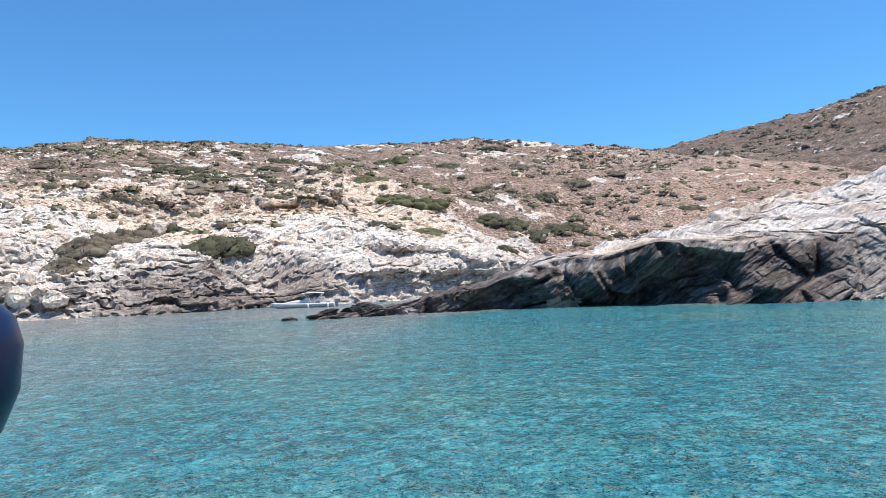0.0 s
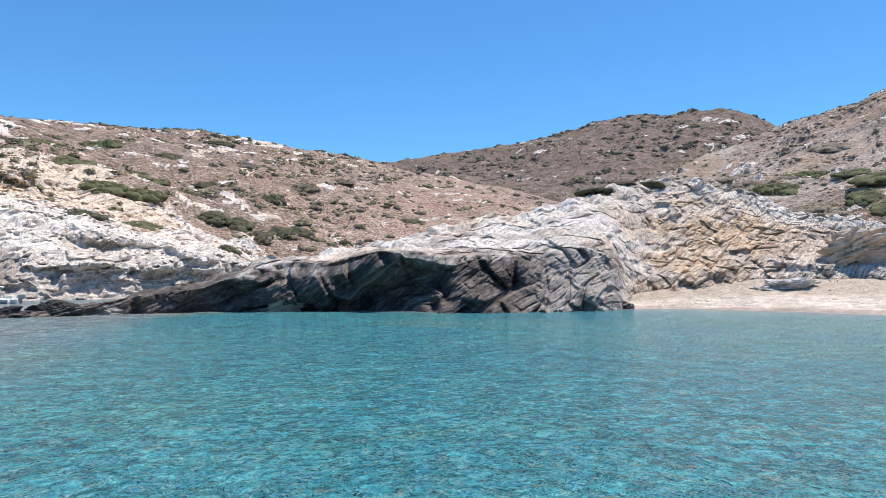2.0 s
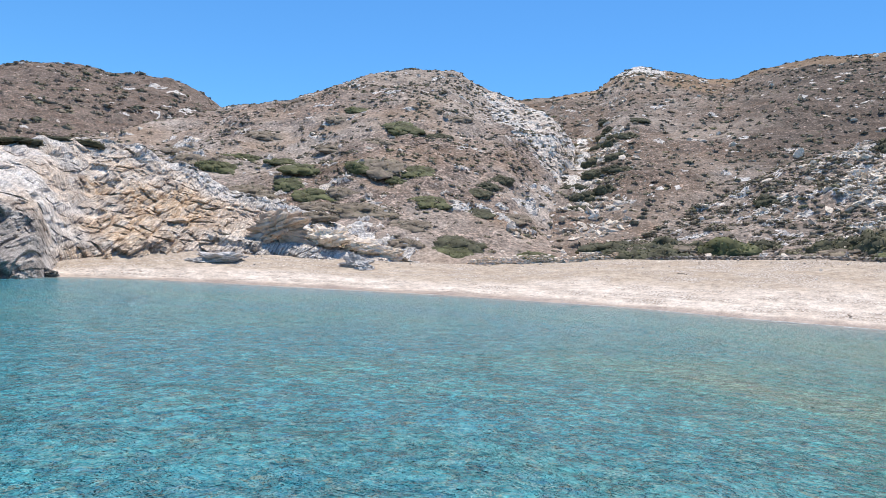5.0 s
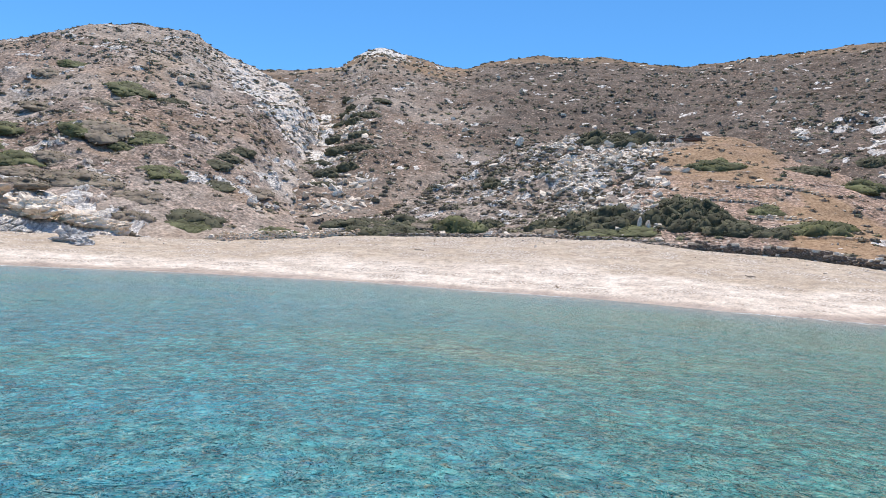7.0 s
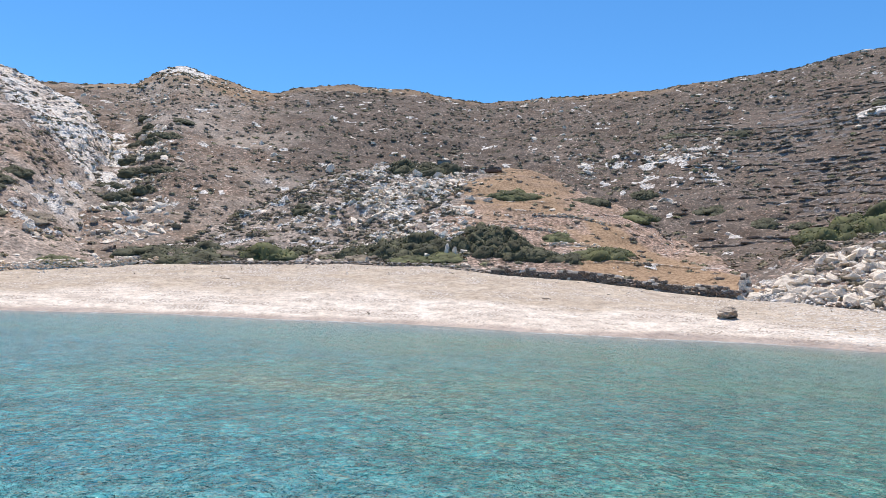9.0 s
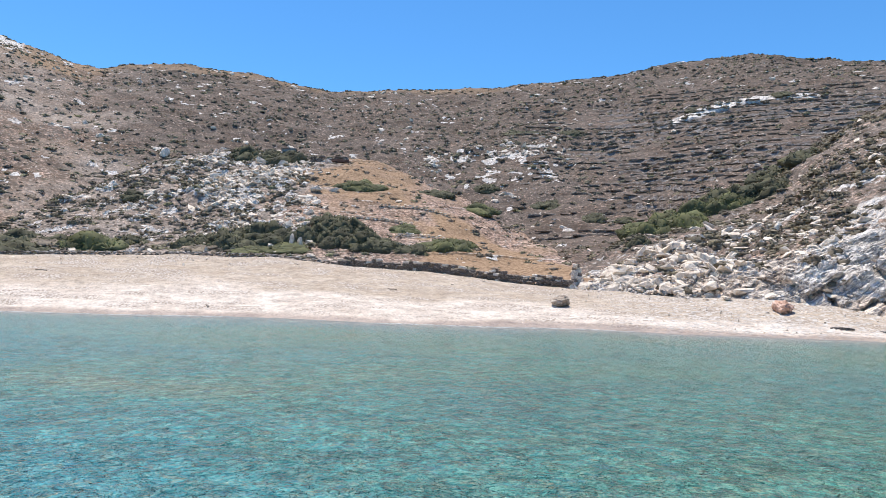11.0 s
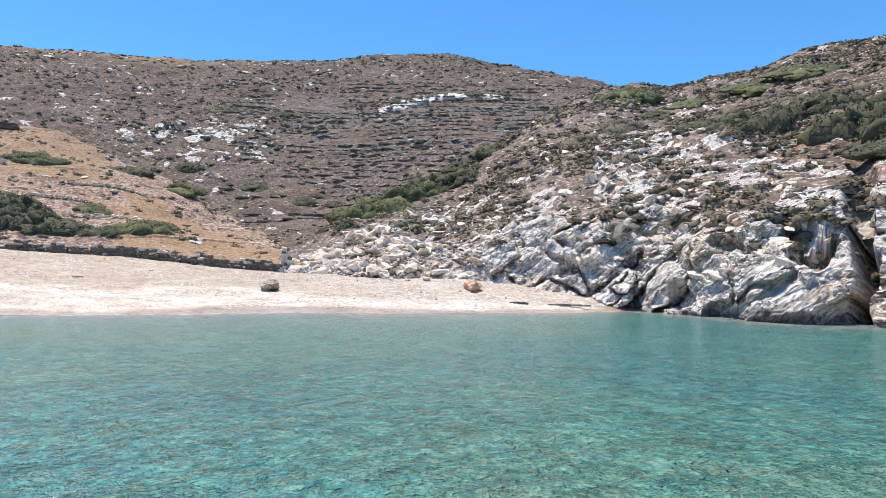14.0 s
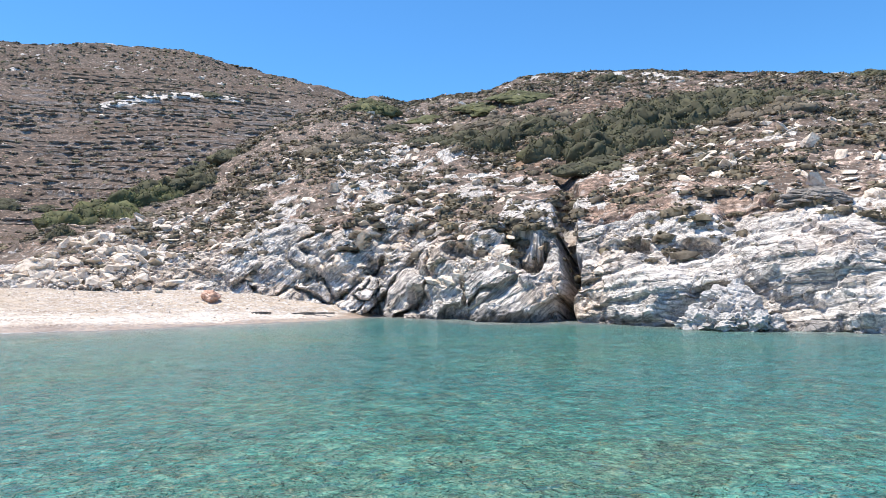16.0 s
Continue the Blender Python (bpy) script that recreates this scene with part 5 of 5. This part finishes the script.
boulder("sea_rock", spot(-3.4, np.array(41.2), -0.1), (2.4, 1.5, 0.9), GREY, "brown wet rock beside the headland", 13, 5, 0.3, 0.6, "rock")
boulder("sea_rock", spot(9.6, np.array(43.0), -0.1), (2.6, 1.3, 1.5), BROWN, "fan-shaped grey rock under the headland's dark face", 33, 5, 0.3, 1.0, "rock")
boulder("sea_rock", spot(37.4, np.array(50.5), -0.05), (1.6, 1.1, 0.7), GREY, "grey rock where the headland meets the sand", 14, 35, 0.3, 0.9, "rock")
boulder("boulder", surf("east", 189.1, 35.2), (3.4, 2.0, 0.8), GREY, "grey flat boulder on top of the cliff", 15, 15, 0.25, 0.3)
boulder("boulder", surf("back", 93.8, 131), (1.8, 1.8, 1.9), PALE, "round white boulder on the dark hillside", 16)
boulder("boulder", surf("knoll", 103.7, 66.6), (0.7, 0.6, 1.3), PALE, "white standing stone among the shrubs", 17)
boulder("boulder", surf("knoll", 104.4, 66.8), (0.7, 0.6, 1.1), PALE, "white standing stone among the shrubs", 18)
boulder("boulder", surf("west", -22.2, 84), (2.2, 1.8, 1.9), PALE, "pale boulder caught on the rocky slope", 19, 20)
boulder("boulder", surf("mid", 72.3, 82), (2.0, 1.6, 1.3), PALE, "pale boulder on the brown slope", 20, 20)
boulder("boulder", surf("west", -28.4, 65.5), (3.6, 2.4, 1.2), GREY, "flat grey slab at the foot of the slope", 34, -25, 0.2, 0.4)
for k, (b, r, w, h) in enumerate([(-31.5, 64.2, 2.2, 1.5), (-30.2, 64.6, 2.0, 1.6), (-29.3, 63.8, 2.2, 1.3), (-32.6, 65, 2.6, 1.8), (-31, 67.5, 1.8, 1.3)]):
    boulder("boulder", surf("west", b, r), (w, w * 0.8, h), (PALE, GREY)[k % 2], "broken boulder at the water's edge below the hill", 70 + k, 30 * k)
for k, (b, r, w, h) in enumerate([(180.6, 29.0, 1.3, 0.8), (182.0, 28.6, 1.2, 0.7), (183.4, 28.3, 1.5, 0.8), (184.9, 28.2, 1.3, 0.8), (186.2, 28.2, 1.0, 0.6), (181.6, 29.3, 1.1, 1.5), (183.0, 29.2, 1.2, 1.7), (184.4, 29.1, 1.3, 1.5), (182.4, 30.0, 1.2, 2.4), (183.8, 29.9, 1.1, 2.6)] ):
    boulder("boulder", spot(b, np.array(r), h * 0.55 - 0.35), (w * 1.15, w * 0.9, 0.8), COOL, "pale grey cracked boulder heaped at the foot of the cliff", 50 + k, 40 * k, 0.4, 0.6)


# ---- parts ----
def part(name, bm, material, parent, label="", smooth_faces=False):
    """Links a bmesh as one mesh object under a thing or a part."""
    me = bpy.data.meshes.new(name)
    bmesh.ops.recalc_face_normals(bm, faces=bm.faces)
    bm.to_mesh(me)
    bm.free()
    me.materials.append(material)
    if smooth_faces:
        me.polygons.foreach_set("use_smooth", np.ones(len(me.polygons), bool))
    ob = new(name, me)
    ob.parent = parent
    if label:
        ob["label"] = label
    return ob


def box(x0, y0, z0, x1, y1, z1, bevel=0.02):
    bm = bmesh.new()
    bmesh.ops.create_cube(bm, size=1)
    for v in bm.verts:
        v.co = ((x0 + x1) / 2 + v.co.x * (x1 - x0), (y0 + y1) / 2 + v.co.y * (y1 - y0), (z0 + z1) / 2 + v.co.z * (z1 - z0))
    if bevel:
        bmesh.ops.bevel(bm, geom=bm.edges[:], offset=bevel, segments=2, affect="EDGES", profile=0.5)
    return bm


def rod(points, radius, sides=8):
    """A round bar through the points."""
    bm = bmesh.new()
    rings = []
    pts = [Vector(p) for p in points]
    for i, p in enumerate(pts):
        way = (pts[min(i + 1, len(pts) - 1)] - pts[max(i - 1, 0)]).normalized()
        q = way.to_track_quat("Z", "Y")
        rings.append([bm.verts.new(p + q @ Vector((math.cos(a) * radius, math.sin(a) * radius, 0))) for a in (2 * math.pi * k / sides for k in range(sides))])
    for a, b in zip(rings, rings[1:]):
        for k in range(sides):
            bm.faces.new((a[k], a[(k + 1) % sides], b[(k + 1) % sides], b[k]))
    bm.faces.new(rings[0][::-1]), bm.faces.new(rings[-1])
    return bm


def loft(sections):
    """A closed skin over rings of the same number of points."""
    bm = bmesh.new()
    rings = [[bm.verts.new(p) for p in s] for s in sections]
    n = len(rings[0])
    for a, b in zip(rings, rings[1:]):
        for k in range(n):
            bm.faces.new((a[k], a[(k + 1) % n], b[(k + 1) % n], b[k]))
    bm.faces.new(rings[0][::-1]), bm.faces.new(rings[-1])
    return bm


def thing(name, m, label, category, group=""):
    ob = new(name)
    ob.empty_display_size = 0.2
    ob.matrix_world = m
    return tagged(ob, label, category, group)


SHEET = plain_material("sheet metal", (0.27, 0.265, 0.26), 0.7, 0.1)
RUSTY = plain_material("rusty timber", (0.15, 0.08, 0.055), 0.85, 0.0, 0.5)
WHITE = plain_material("white gelcoat", (0.90, 0.89, 0.86), 0.25)
CANVAS = plain_material("white canvas", (0.78, 0.77, 0.74), 0.85)
STEEL = plain_material("steel tube", (0.75, 0.75, 0.75), 0.3, 0.9)
CUSHION = plain_material("pale cushion", (0.72, 0.70, 0.66), 0.7)
CHARCOAL = plain_material("charcoal plastic", (0.035, 0.036, 0.04), 0.35)
NAVY = plain_material("navy enamel", (0.012, 0.018, 0.055), 0.35)
WOOD = plain_material("grey wood", (0.30, 0.25, 0.20), 0.85)
RUBBER = plain_material("grey rubber", (0.35, 0.36, 0.37), 0.6)


# moored motorboat in the cove, bow to the west
def motorboat():
    boat = thing("motorboat", pose(*spot(-11.3, np.array(62.0), 0.0), 0, 0, 180 + 11.3 - 6) @ Matrix.Diagonal((0.93, 1, 0.62, 1)), "small white open motorboat with a canopy frame, moored in the cove", "boat")
    secs = []
    for x, half, keel, top in ((3.1, 0.06, 0.45, 0.78), (2.8, 0.38, 0.15, 0.75), (2.2, 0.72, -0.12, 0.70), (1.2, 0.98, -0.25, 0.64), (0, 1.08, -0.3, 0.60), (-1.6, 1.08, -0.3, 0.58), (-2.7, 1.02, -0.28, 0.58)):
        secs.append([(x, 0, keel), (x, half * 0.75, keel + 0.22), (x, half, top - 0.14), (x, half * 0.98, top), (x, half * 0.8, top + 0.02), (x, 0, top + 0.03), (x, -half * 0.8, top + 0.02), (x, -half * 0.98, top), (x, -half, top - 0.14), (x, -half * 0.75, keel + 0.22)])
    part("hull", loft(secs[::-1]), WHITE, boat, "glossy white hull", True)
    for s in (-1, 1):
        part("rubbing_strake", rod([(3.05, 0.05 * s, 0.66), (2.2, 0.73 * s, 0.58), (1.2, 1.0 * s, 0.52), (0, 1.1 * s, 0.48), (-2.7, 1.04 * s, 0.46)], 0.05), RUBBER, boat, "grey rubber strake")
    part("sun_pad", loft([[(x, a * w, 0.6 + h * c) for a, c in ((-1, 0), (-0.95, 0.8), (-0.6, 1), (0.6, 1), (0.95, 0.8), (1, 0))] for x, w, h in ((2.1, 0.45, 0.12), (1.6, 0.7, 0.26), (0.9, 0.85, 0.42), (0.3, 0.85, 0.46), (0.15, 0.8, 0.3))]), CUSHION, boat, "pale sun pad", True)
    part("console", loft([[(x0, -0.35, z), (x1, -0.35, z), (x1, 0.35, z), (x0, 0.35, z)] for x0, x1, z in ((-0.5, 0.15, 0.58), (-0.45, 0.1, 1.15), (-0.4, -0.1, 1.3))]), WHITE, boat)
    part("windscreen", box(-0.12, -0.32, 1.28, -0.09, 0.32, 1.55, 0.01), CHARCOAL, boat, "dark acrylic windscreen")
    part("seat", box(-1.5, -0.45, 0.6, -1.0, 0.45, 1.05, 0.05), CUSHION, boat)
    part("stern_bench", box(-2.45, -0.9, 0.6, -2.0, 0.9, 0.92, 0.05), CUSHION, boat)
    canopy = part("canopy", loft([[(x, -0.95, z), (x, -0.5, z + 0.06), (x, 0.5, z + 0.06), (x, 0.95, z), (x, 0.95, z - 0.05), (x, -0.95, z - 0.05)] for x, z in ((-1.75, 1.98), (-1.2, 2.06), (-0.4, 2.06), (0.2, 1.98))]), CANVAS, boat, "folded-out white canvas top")
    for s in (-1, 1):
        part("canopy_pole", rod([(-0.9, 1.0 * s, 0.6), (0.15, 0.93 * s, 1.96)], 0.03), STEEL, boat)
        part("canopy_pole", rod([(-0.9, 1.0 * s, 0.6), (-1.7, 0.93 * s, 1.96)], 0.03), STEEL, boat)
        part("canopy_pole", rod([(-1.9, 1.0 * s, 0.6), (-1.3, 0.97 * s, 1.3)], 0.025), STEEL, boat)
        for x in (-0.4, -2.2):
            part("fender", rod([(x, 1.14 * s, 0.5), (x, 1.2 * s, 0.42), (x, 1.2 * s, 0.05), (x, 1.2 * s, -0.02)], 0.09, 10), WHITE, boat, "white hanging fender", True)
    motor = part("outboard_motor", loft([[(x, y * w, z) for x, y in ((x0, -1), (x1, -1), (x1, 1), (x0, 1))] for x0, x1, w, z in ((-3.1, -2.85, 0.08, -0.4), (-3.1, -2.85, 0.1, 0.5), (-3.3, -2.75, 0.2, 0.62), (-3.3, -2.75, 0.22, 1.0), (-3.2, -2.85, 0.15, 1.16))]), RUBBER, boat, "light grey outboard motor")
    part("bow_rail", rod([(2.7, 0.35, 0.75), (2.9, 0.2, 1.0), (3.0, 0, 1.03), (2.9, -0.2, 1.0), (2.7, -0.35, 0.75)], 0.02), STEEL, boat)


motorboat()


# the camera boat's own outboard, close by
def outboard():
    ob = thing("outboard_motor", pose(*spot(-36.3, np.array(2.6), 0.0), 0, 0, 36.3), "dark navy outboard motor standing up out of the water", "outboard motor")
    rings = []
    for z, w, d in ((1.42, 0.10, 0.16), (1.50, 0.17, 0.24), (1.62, 0.215, 0.30), (1.76, 0.225, 0.31), (1.84, 0.205, 0.29), (1.89, 0.16, 0.24), (1.91, 0.08, 0.14)):
        rings.append([(math.copysign(abs(math.cos(a)) ** 0.6, math.cos(a)) * w, math.copysign(abs(math.sin(a)) ** 0.6, math.sin(a)) * d, z) for a in (2 * math.pi * k / 28 for k in range(28))])
    part("cowl", loft(rings), NAVY, ob, "navy enamelled cowl", True)
    part("leg", loft([[(x, y, z) for x, y in ((-w, -d), (w, -d), (w, d), (-w, d))] for w, d, z in ((0.06, 0.09, -0.6), (0.06, 0.1, 0.4), (0.08, 0.13, 1.1), (0.1, 0.15, 1.44))]), CHARCOAL, ob)
    part("anti_cavitation_plate", box(-0.16, -0.2, -0.2, 0.16, 0.24, -0.17, 0.01), CHARCOAL, ob)
    part("skeg", loft([[(x, y, z) for x, y in ((-0.012, -d), (0.012, -d), (0.012, d), (-0.012, d))] for d, z in ((0.03, -0.95), (0.1, -0.58))]), CHARCOAL, ob)


outboard()


# ---- stone walls ----
def stone_meshes(count, material, seed):
    out = []
    rng = np.random.default_rng(seed)
    for _ in range(count):
        bm = bmesh.new()
        bmesh.ops.create_cube(bm, size=1)
        bmesh.ops.bevel(bm, geom=bm.edges[:], offset=0.14, segments=1, affect="EDGES")
        for v in bm.verts:
            v.co += Vector(rng.normal(0, 0.055, 3))
        me = bpy.data.meshes.new("stone")
        bm.to_mesh(me)
        bm.free()
        me.materials.append(material)
        out.append(me)
    return out


STONES = stone_meshes(8, DRY, 3) + stone_meshes(4, PALE, 4)


def stone_courses(b0, b1, high, line_at, rng, top=1.0):
    """Places of the stones of a dry wall that follows a line of the ground."""
    course = -0.2
    while course < high:
        t = rng.uniform(0.13, 0.21)
        b = b0 + rng.uniform(0, 0.3)
        while b < b1:
            r, z = line_at(b)
            long_ = rng.uniform(0.28, 0.6)
            h = high * (0.6 + 0.6 * float(value(np.array([b * 1.3, 3.1, top])))) * float(smooth(b0, b0 + 1, b)) ** 0.3
            if course < h:
                at_ = spot(b, np.array(r + rng.uniform(-0.09, 0.09)), z + course + t / 2)
                yield Matrix.LocRotScale(Vector(at_), Euler((rng.normal(0, 0.09), rng.normal(0, 0.09), -radians(b) + rng.normal(0, 0.12))), (long_ * 1.12, rng.uniform(0.38, 0.6), t * rng.uniform(1.05, 1.3)))
            b += np.degrees(long_ / r)
        course += t


def joined_stones(name, places, label, parent=None, material=None):
    vs, fs, n = [], [], 0
    kinds = KINDS_CHUNK
    rng = np.random.default_rng(8)
    for m in places:
        v, f = kinds[rng.integers(len(kinds))]
        a = np.array(m)
        vs.append((v * 1.12) @ a[:3, :3].T + a[:3, 3]), fs.append(f + n)
        n += len(v)
    ob = new(name, raw_mesh(name, np.concatenate(vs), np.concatenate(fs), material or DRY, False))
    ob.parent = parent
    return tagged(ob, label, "" if parent else "wall", kind="stuff")


def wall_line(b):
    r, z = BEACH_BACK(b)
    return float(r) + 0.7, float(z) - 0.06


rng = np.random.default_rng(12)
wall = thing("stone_wall", Matrix(), "long low dry-stone wall of dark stones along the back of the beach", "wall")
for k, m in enumerate(stone_courses(107, 126.6, 0.85, wall_line, rng)):
    x, y, z = m.translation
    rise = z - wall_line(math.degrees(math.atan2(x, y)))[1]
    s = new("stone", STONES[8 + int(rng.integers(4)) if rng.random() < (0.25 if rise > 0.5 else 0.05) else int(rng.integers(8))])
    s.parent, s.matrix_world = wall, m
joined_stones("further_stones", list(stone_courses(83, 107, 0.4, wall_line, rng)), "tumbled grey stones of the wall's low stretch", wall, GREY)
joined_stones("rubble_wall", list(stone_courses(69, 81, 0.75, lambda b: (float(BEACH_BACK(b)[0]) + 0.4, float(BEACH_BACK(b)[1]) - 0.1), rng)), "low tumbled stone wall behind the sand", None, PALE)

# rubble pillar where the wall meets the hill
pillar = thing("stone_pillar", Matrix.Translation(Vector(surf("east", 126.6, 55.5))), "rough pillar of piled grey stones at the wall's end", "pillar")
zz = -0.3
while zz < 2.3:
    w = 1.15 - 0.28 * zz
    for k in range(4):
        a = rng.uniform(0, 6.28)
        s = new("stone", STONES[7 + int(rng.integers(5))])
        s.parent = pillar
        s.matrix_parent_inverse = Matrix()
        s.matrix_basis = Matrix.LocRotScale((math.cos(a) * w * 0.28, math.sin(a) * w * 0.28, zz), Euler((0, 0, a)), (w * 0.55, w * 0.5, 0.3))
    zz += 0.24

# low terrace walls across the straw field
for b0, b1, dr, h in ((107, 113.5, 19, 0.3), (110.5, 116.5, 24, 0.3), (111.5, 119, 14, 0.25), (109, 114, 9, 0.25)):
    joined_stones("terrace_wall", list(stone_courses(b0, b1, h, lambda b: (float(BEACH_BACK(b)[0]) + dr, float(surf("knoll", b, float(BEACH_BACK(b)[0]) + dr)[2])), rng, dr)), "low broken row of pale field stones across the straw slope", None, PALE)

# old terrace walls that run along the slope of the back hill
q, bb, u = GROUND["back"]
places = []
for k, height in enumerate(np.arange(9.0, 58.0, 1.75)):
    b = 122.0 + rng.uniform(0, 1)
    while b < 158:
        i = int(round((b - bb[0, 0]) / (bb[1, 0] - bb[0, 0])))
        want = height + 1.6 * float(fbm(np.array([b / 7.0, k * 0.13, 1.7]), 3))
        j = 40 + int(np.argmin(np.abs(q[i, 40:, 2][:190] - want)))
        r = float(np.hypot(q[i, j, 0], q[i, j, 1]))
        long_ = rng.uniform(1.2, 3.0)
        if fbm(np.array([b / 2.6, height / 2.3, 4.4]), 2) > -0.05 - 0.35 * float(smooth(126, 134, b) * smooth(52, 40, height)):
            places.append(Matrix.LocRotScale(Vector(q[i, j]) + Vector((0, 0, 0.12)), Euler((0, 0, -radians(b) + rng.normal(0, 0.12))), (long_ * 1.15, 0.8, rng.uniform(0.28, 0.6))))
        b += np.degrees(long_ / r)
joined_stones("terrace_wall", places, "dark broken terrace walls along the back hillside", None, TERRACE)

# ruined hut and post on the crest of the knoll
hut = thing("ruined_hut", Matrix(), "low ruined stone hut on the crest of the knoll", "hut")
for b0, b1, r, h in ((104.9, 106.0, 103.0, 0.75), (106.4, 108.0, 103.5, 0.6), (105.0, 105.3, 104.6, 1.0)):
    for m in stone_courses(b0, b1, h, lambda b: (r, float(surf("knoll", b, r)[2])), rng):
        s = new("stone", STONES[int(rng.integers(8))])
        s.parent, s.matrix_world = hut, m
# small shed of grey sheet metal beside a pale post
shed = thing("metal_shed", Matrix.Translation(Vector(surf("knoll", 103.2, 103.0))) @ pose(0, 0, 0, 0, 0, -103.2), "small low shed of dull grey sheet metal on the knoll", "shed")
part("front_panel", box(-1.0, -0.8, -0.5, 1.0, -0.74, 1.05, 0.01), SHEET, shed)
part("back_panel", box(-1.0, 0.74, -0.5, 1.0, 0.8, 0.95, 0.01), SHEET, shed)
for x in (-1.0, 0.94):
    part("side_panel", box(x, -0.735, -0.5, x + 0.06, 0.735, 0.95, 0.01), SHEET, shed)
part("roof", loft([[(x, -0.95, 1.06), (x, 0.95, 0.96), (x, 0.95, 1.0), (x, -0.95, 1.1)] for x in (-1.12, 1.12)]), SHEET, shed)
post = thing("wooden_post", Matrix.Translation(Vector(surf("knoll", 104.0, 102.0))), "pale weathered wooden post beside the shed", "post")
part("shaft", rod([(0, 0, -0.4), (0.02, 0, 0.7), (0, 0, 1.4)], 0.11), WOOD, post)
beams = thing("timber_pile", Matrix.Translation(Vector(surf("knoll", 107.0, 101.5))) @ pose(0, 0, 0, 0, 0, -107), "rusty brown beams lying in a low pile", "timber")
for k in range(5):
    part("beam", box(-1.6 + 0.2 * k, -0.5 + 0.22 * k, 0.02 + 0.12 * (k % 2), 1.3 + 0.3 * (k % 3), -0.34 + 0.22 * k, 0.2 + 0.14 * (k % 3), 0.02), RUSTY, beams)

# driftwood and a band of wrack at the east end of the sand
for k, (b, r, w) in enumerate(((149.6, 41.2, 3.4), (146.0, 40.6, 1.2))):
    at_ = surf("beach", b, r)
    log = thing("wrack_line", Matrix.Translation(Vector(at_)) @ pose(0, 0, 0.03, 0, 0, -b), "dark line of dried weed on the wet sand", "wrack")
    n = 16
    part("weed", loft([[((i / n - 0.5) * w, -0.16 * s + 0.1 * math.sin(i * 2.1), -0.05), ((i / n - 0.5) * w, 0.1 * math.sin(i * 2.1), 0.09 * s), ((i / n - 0.5) * w, 0.16 * s + 0.1 * math.sin(i * 2.1), -0.05)] for i in range(n + 1) for s in [0.35 + 0.65 * math.sin(math.pi * i / n) * (0.8 + 0.2 * math.sin(i * 5))]]), DARK, log)
for k, (b, r, w) in enumerate(((97.5, 44.2, 0.35), (112, 47, 0.35), (86, 57, 0.4))):
    at_ = surf("beach", b, r)
    stick = thing("driftwood", Matrix.Translation(Vector(at_)) @ pose(0, 0, 0.04, 0, 0, 37 * k), "short bleached stick of driftwood on the sand", "driftwood", "driftwood on the beach")
    part("stick", rod([(-w, 0, 0), (-w * 0.3, 0.06, 0.03), (w * 0.4, -0.04, 0.02), (w, 0.05, 0.05)], 0.035, 6), WOOD, stick)
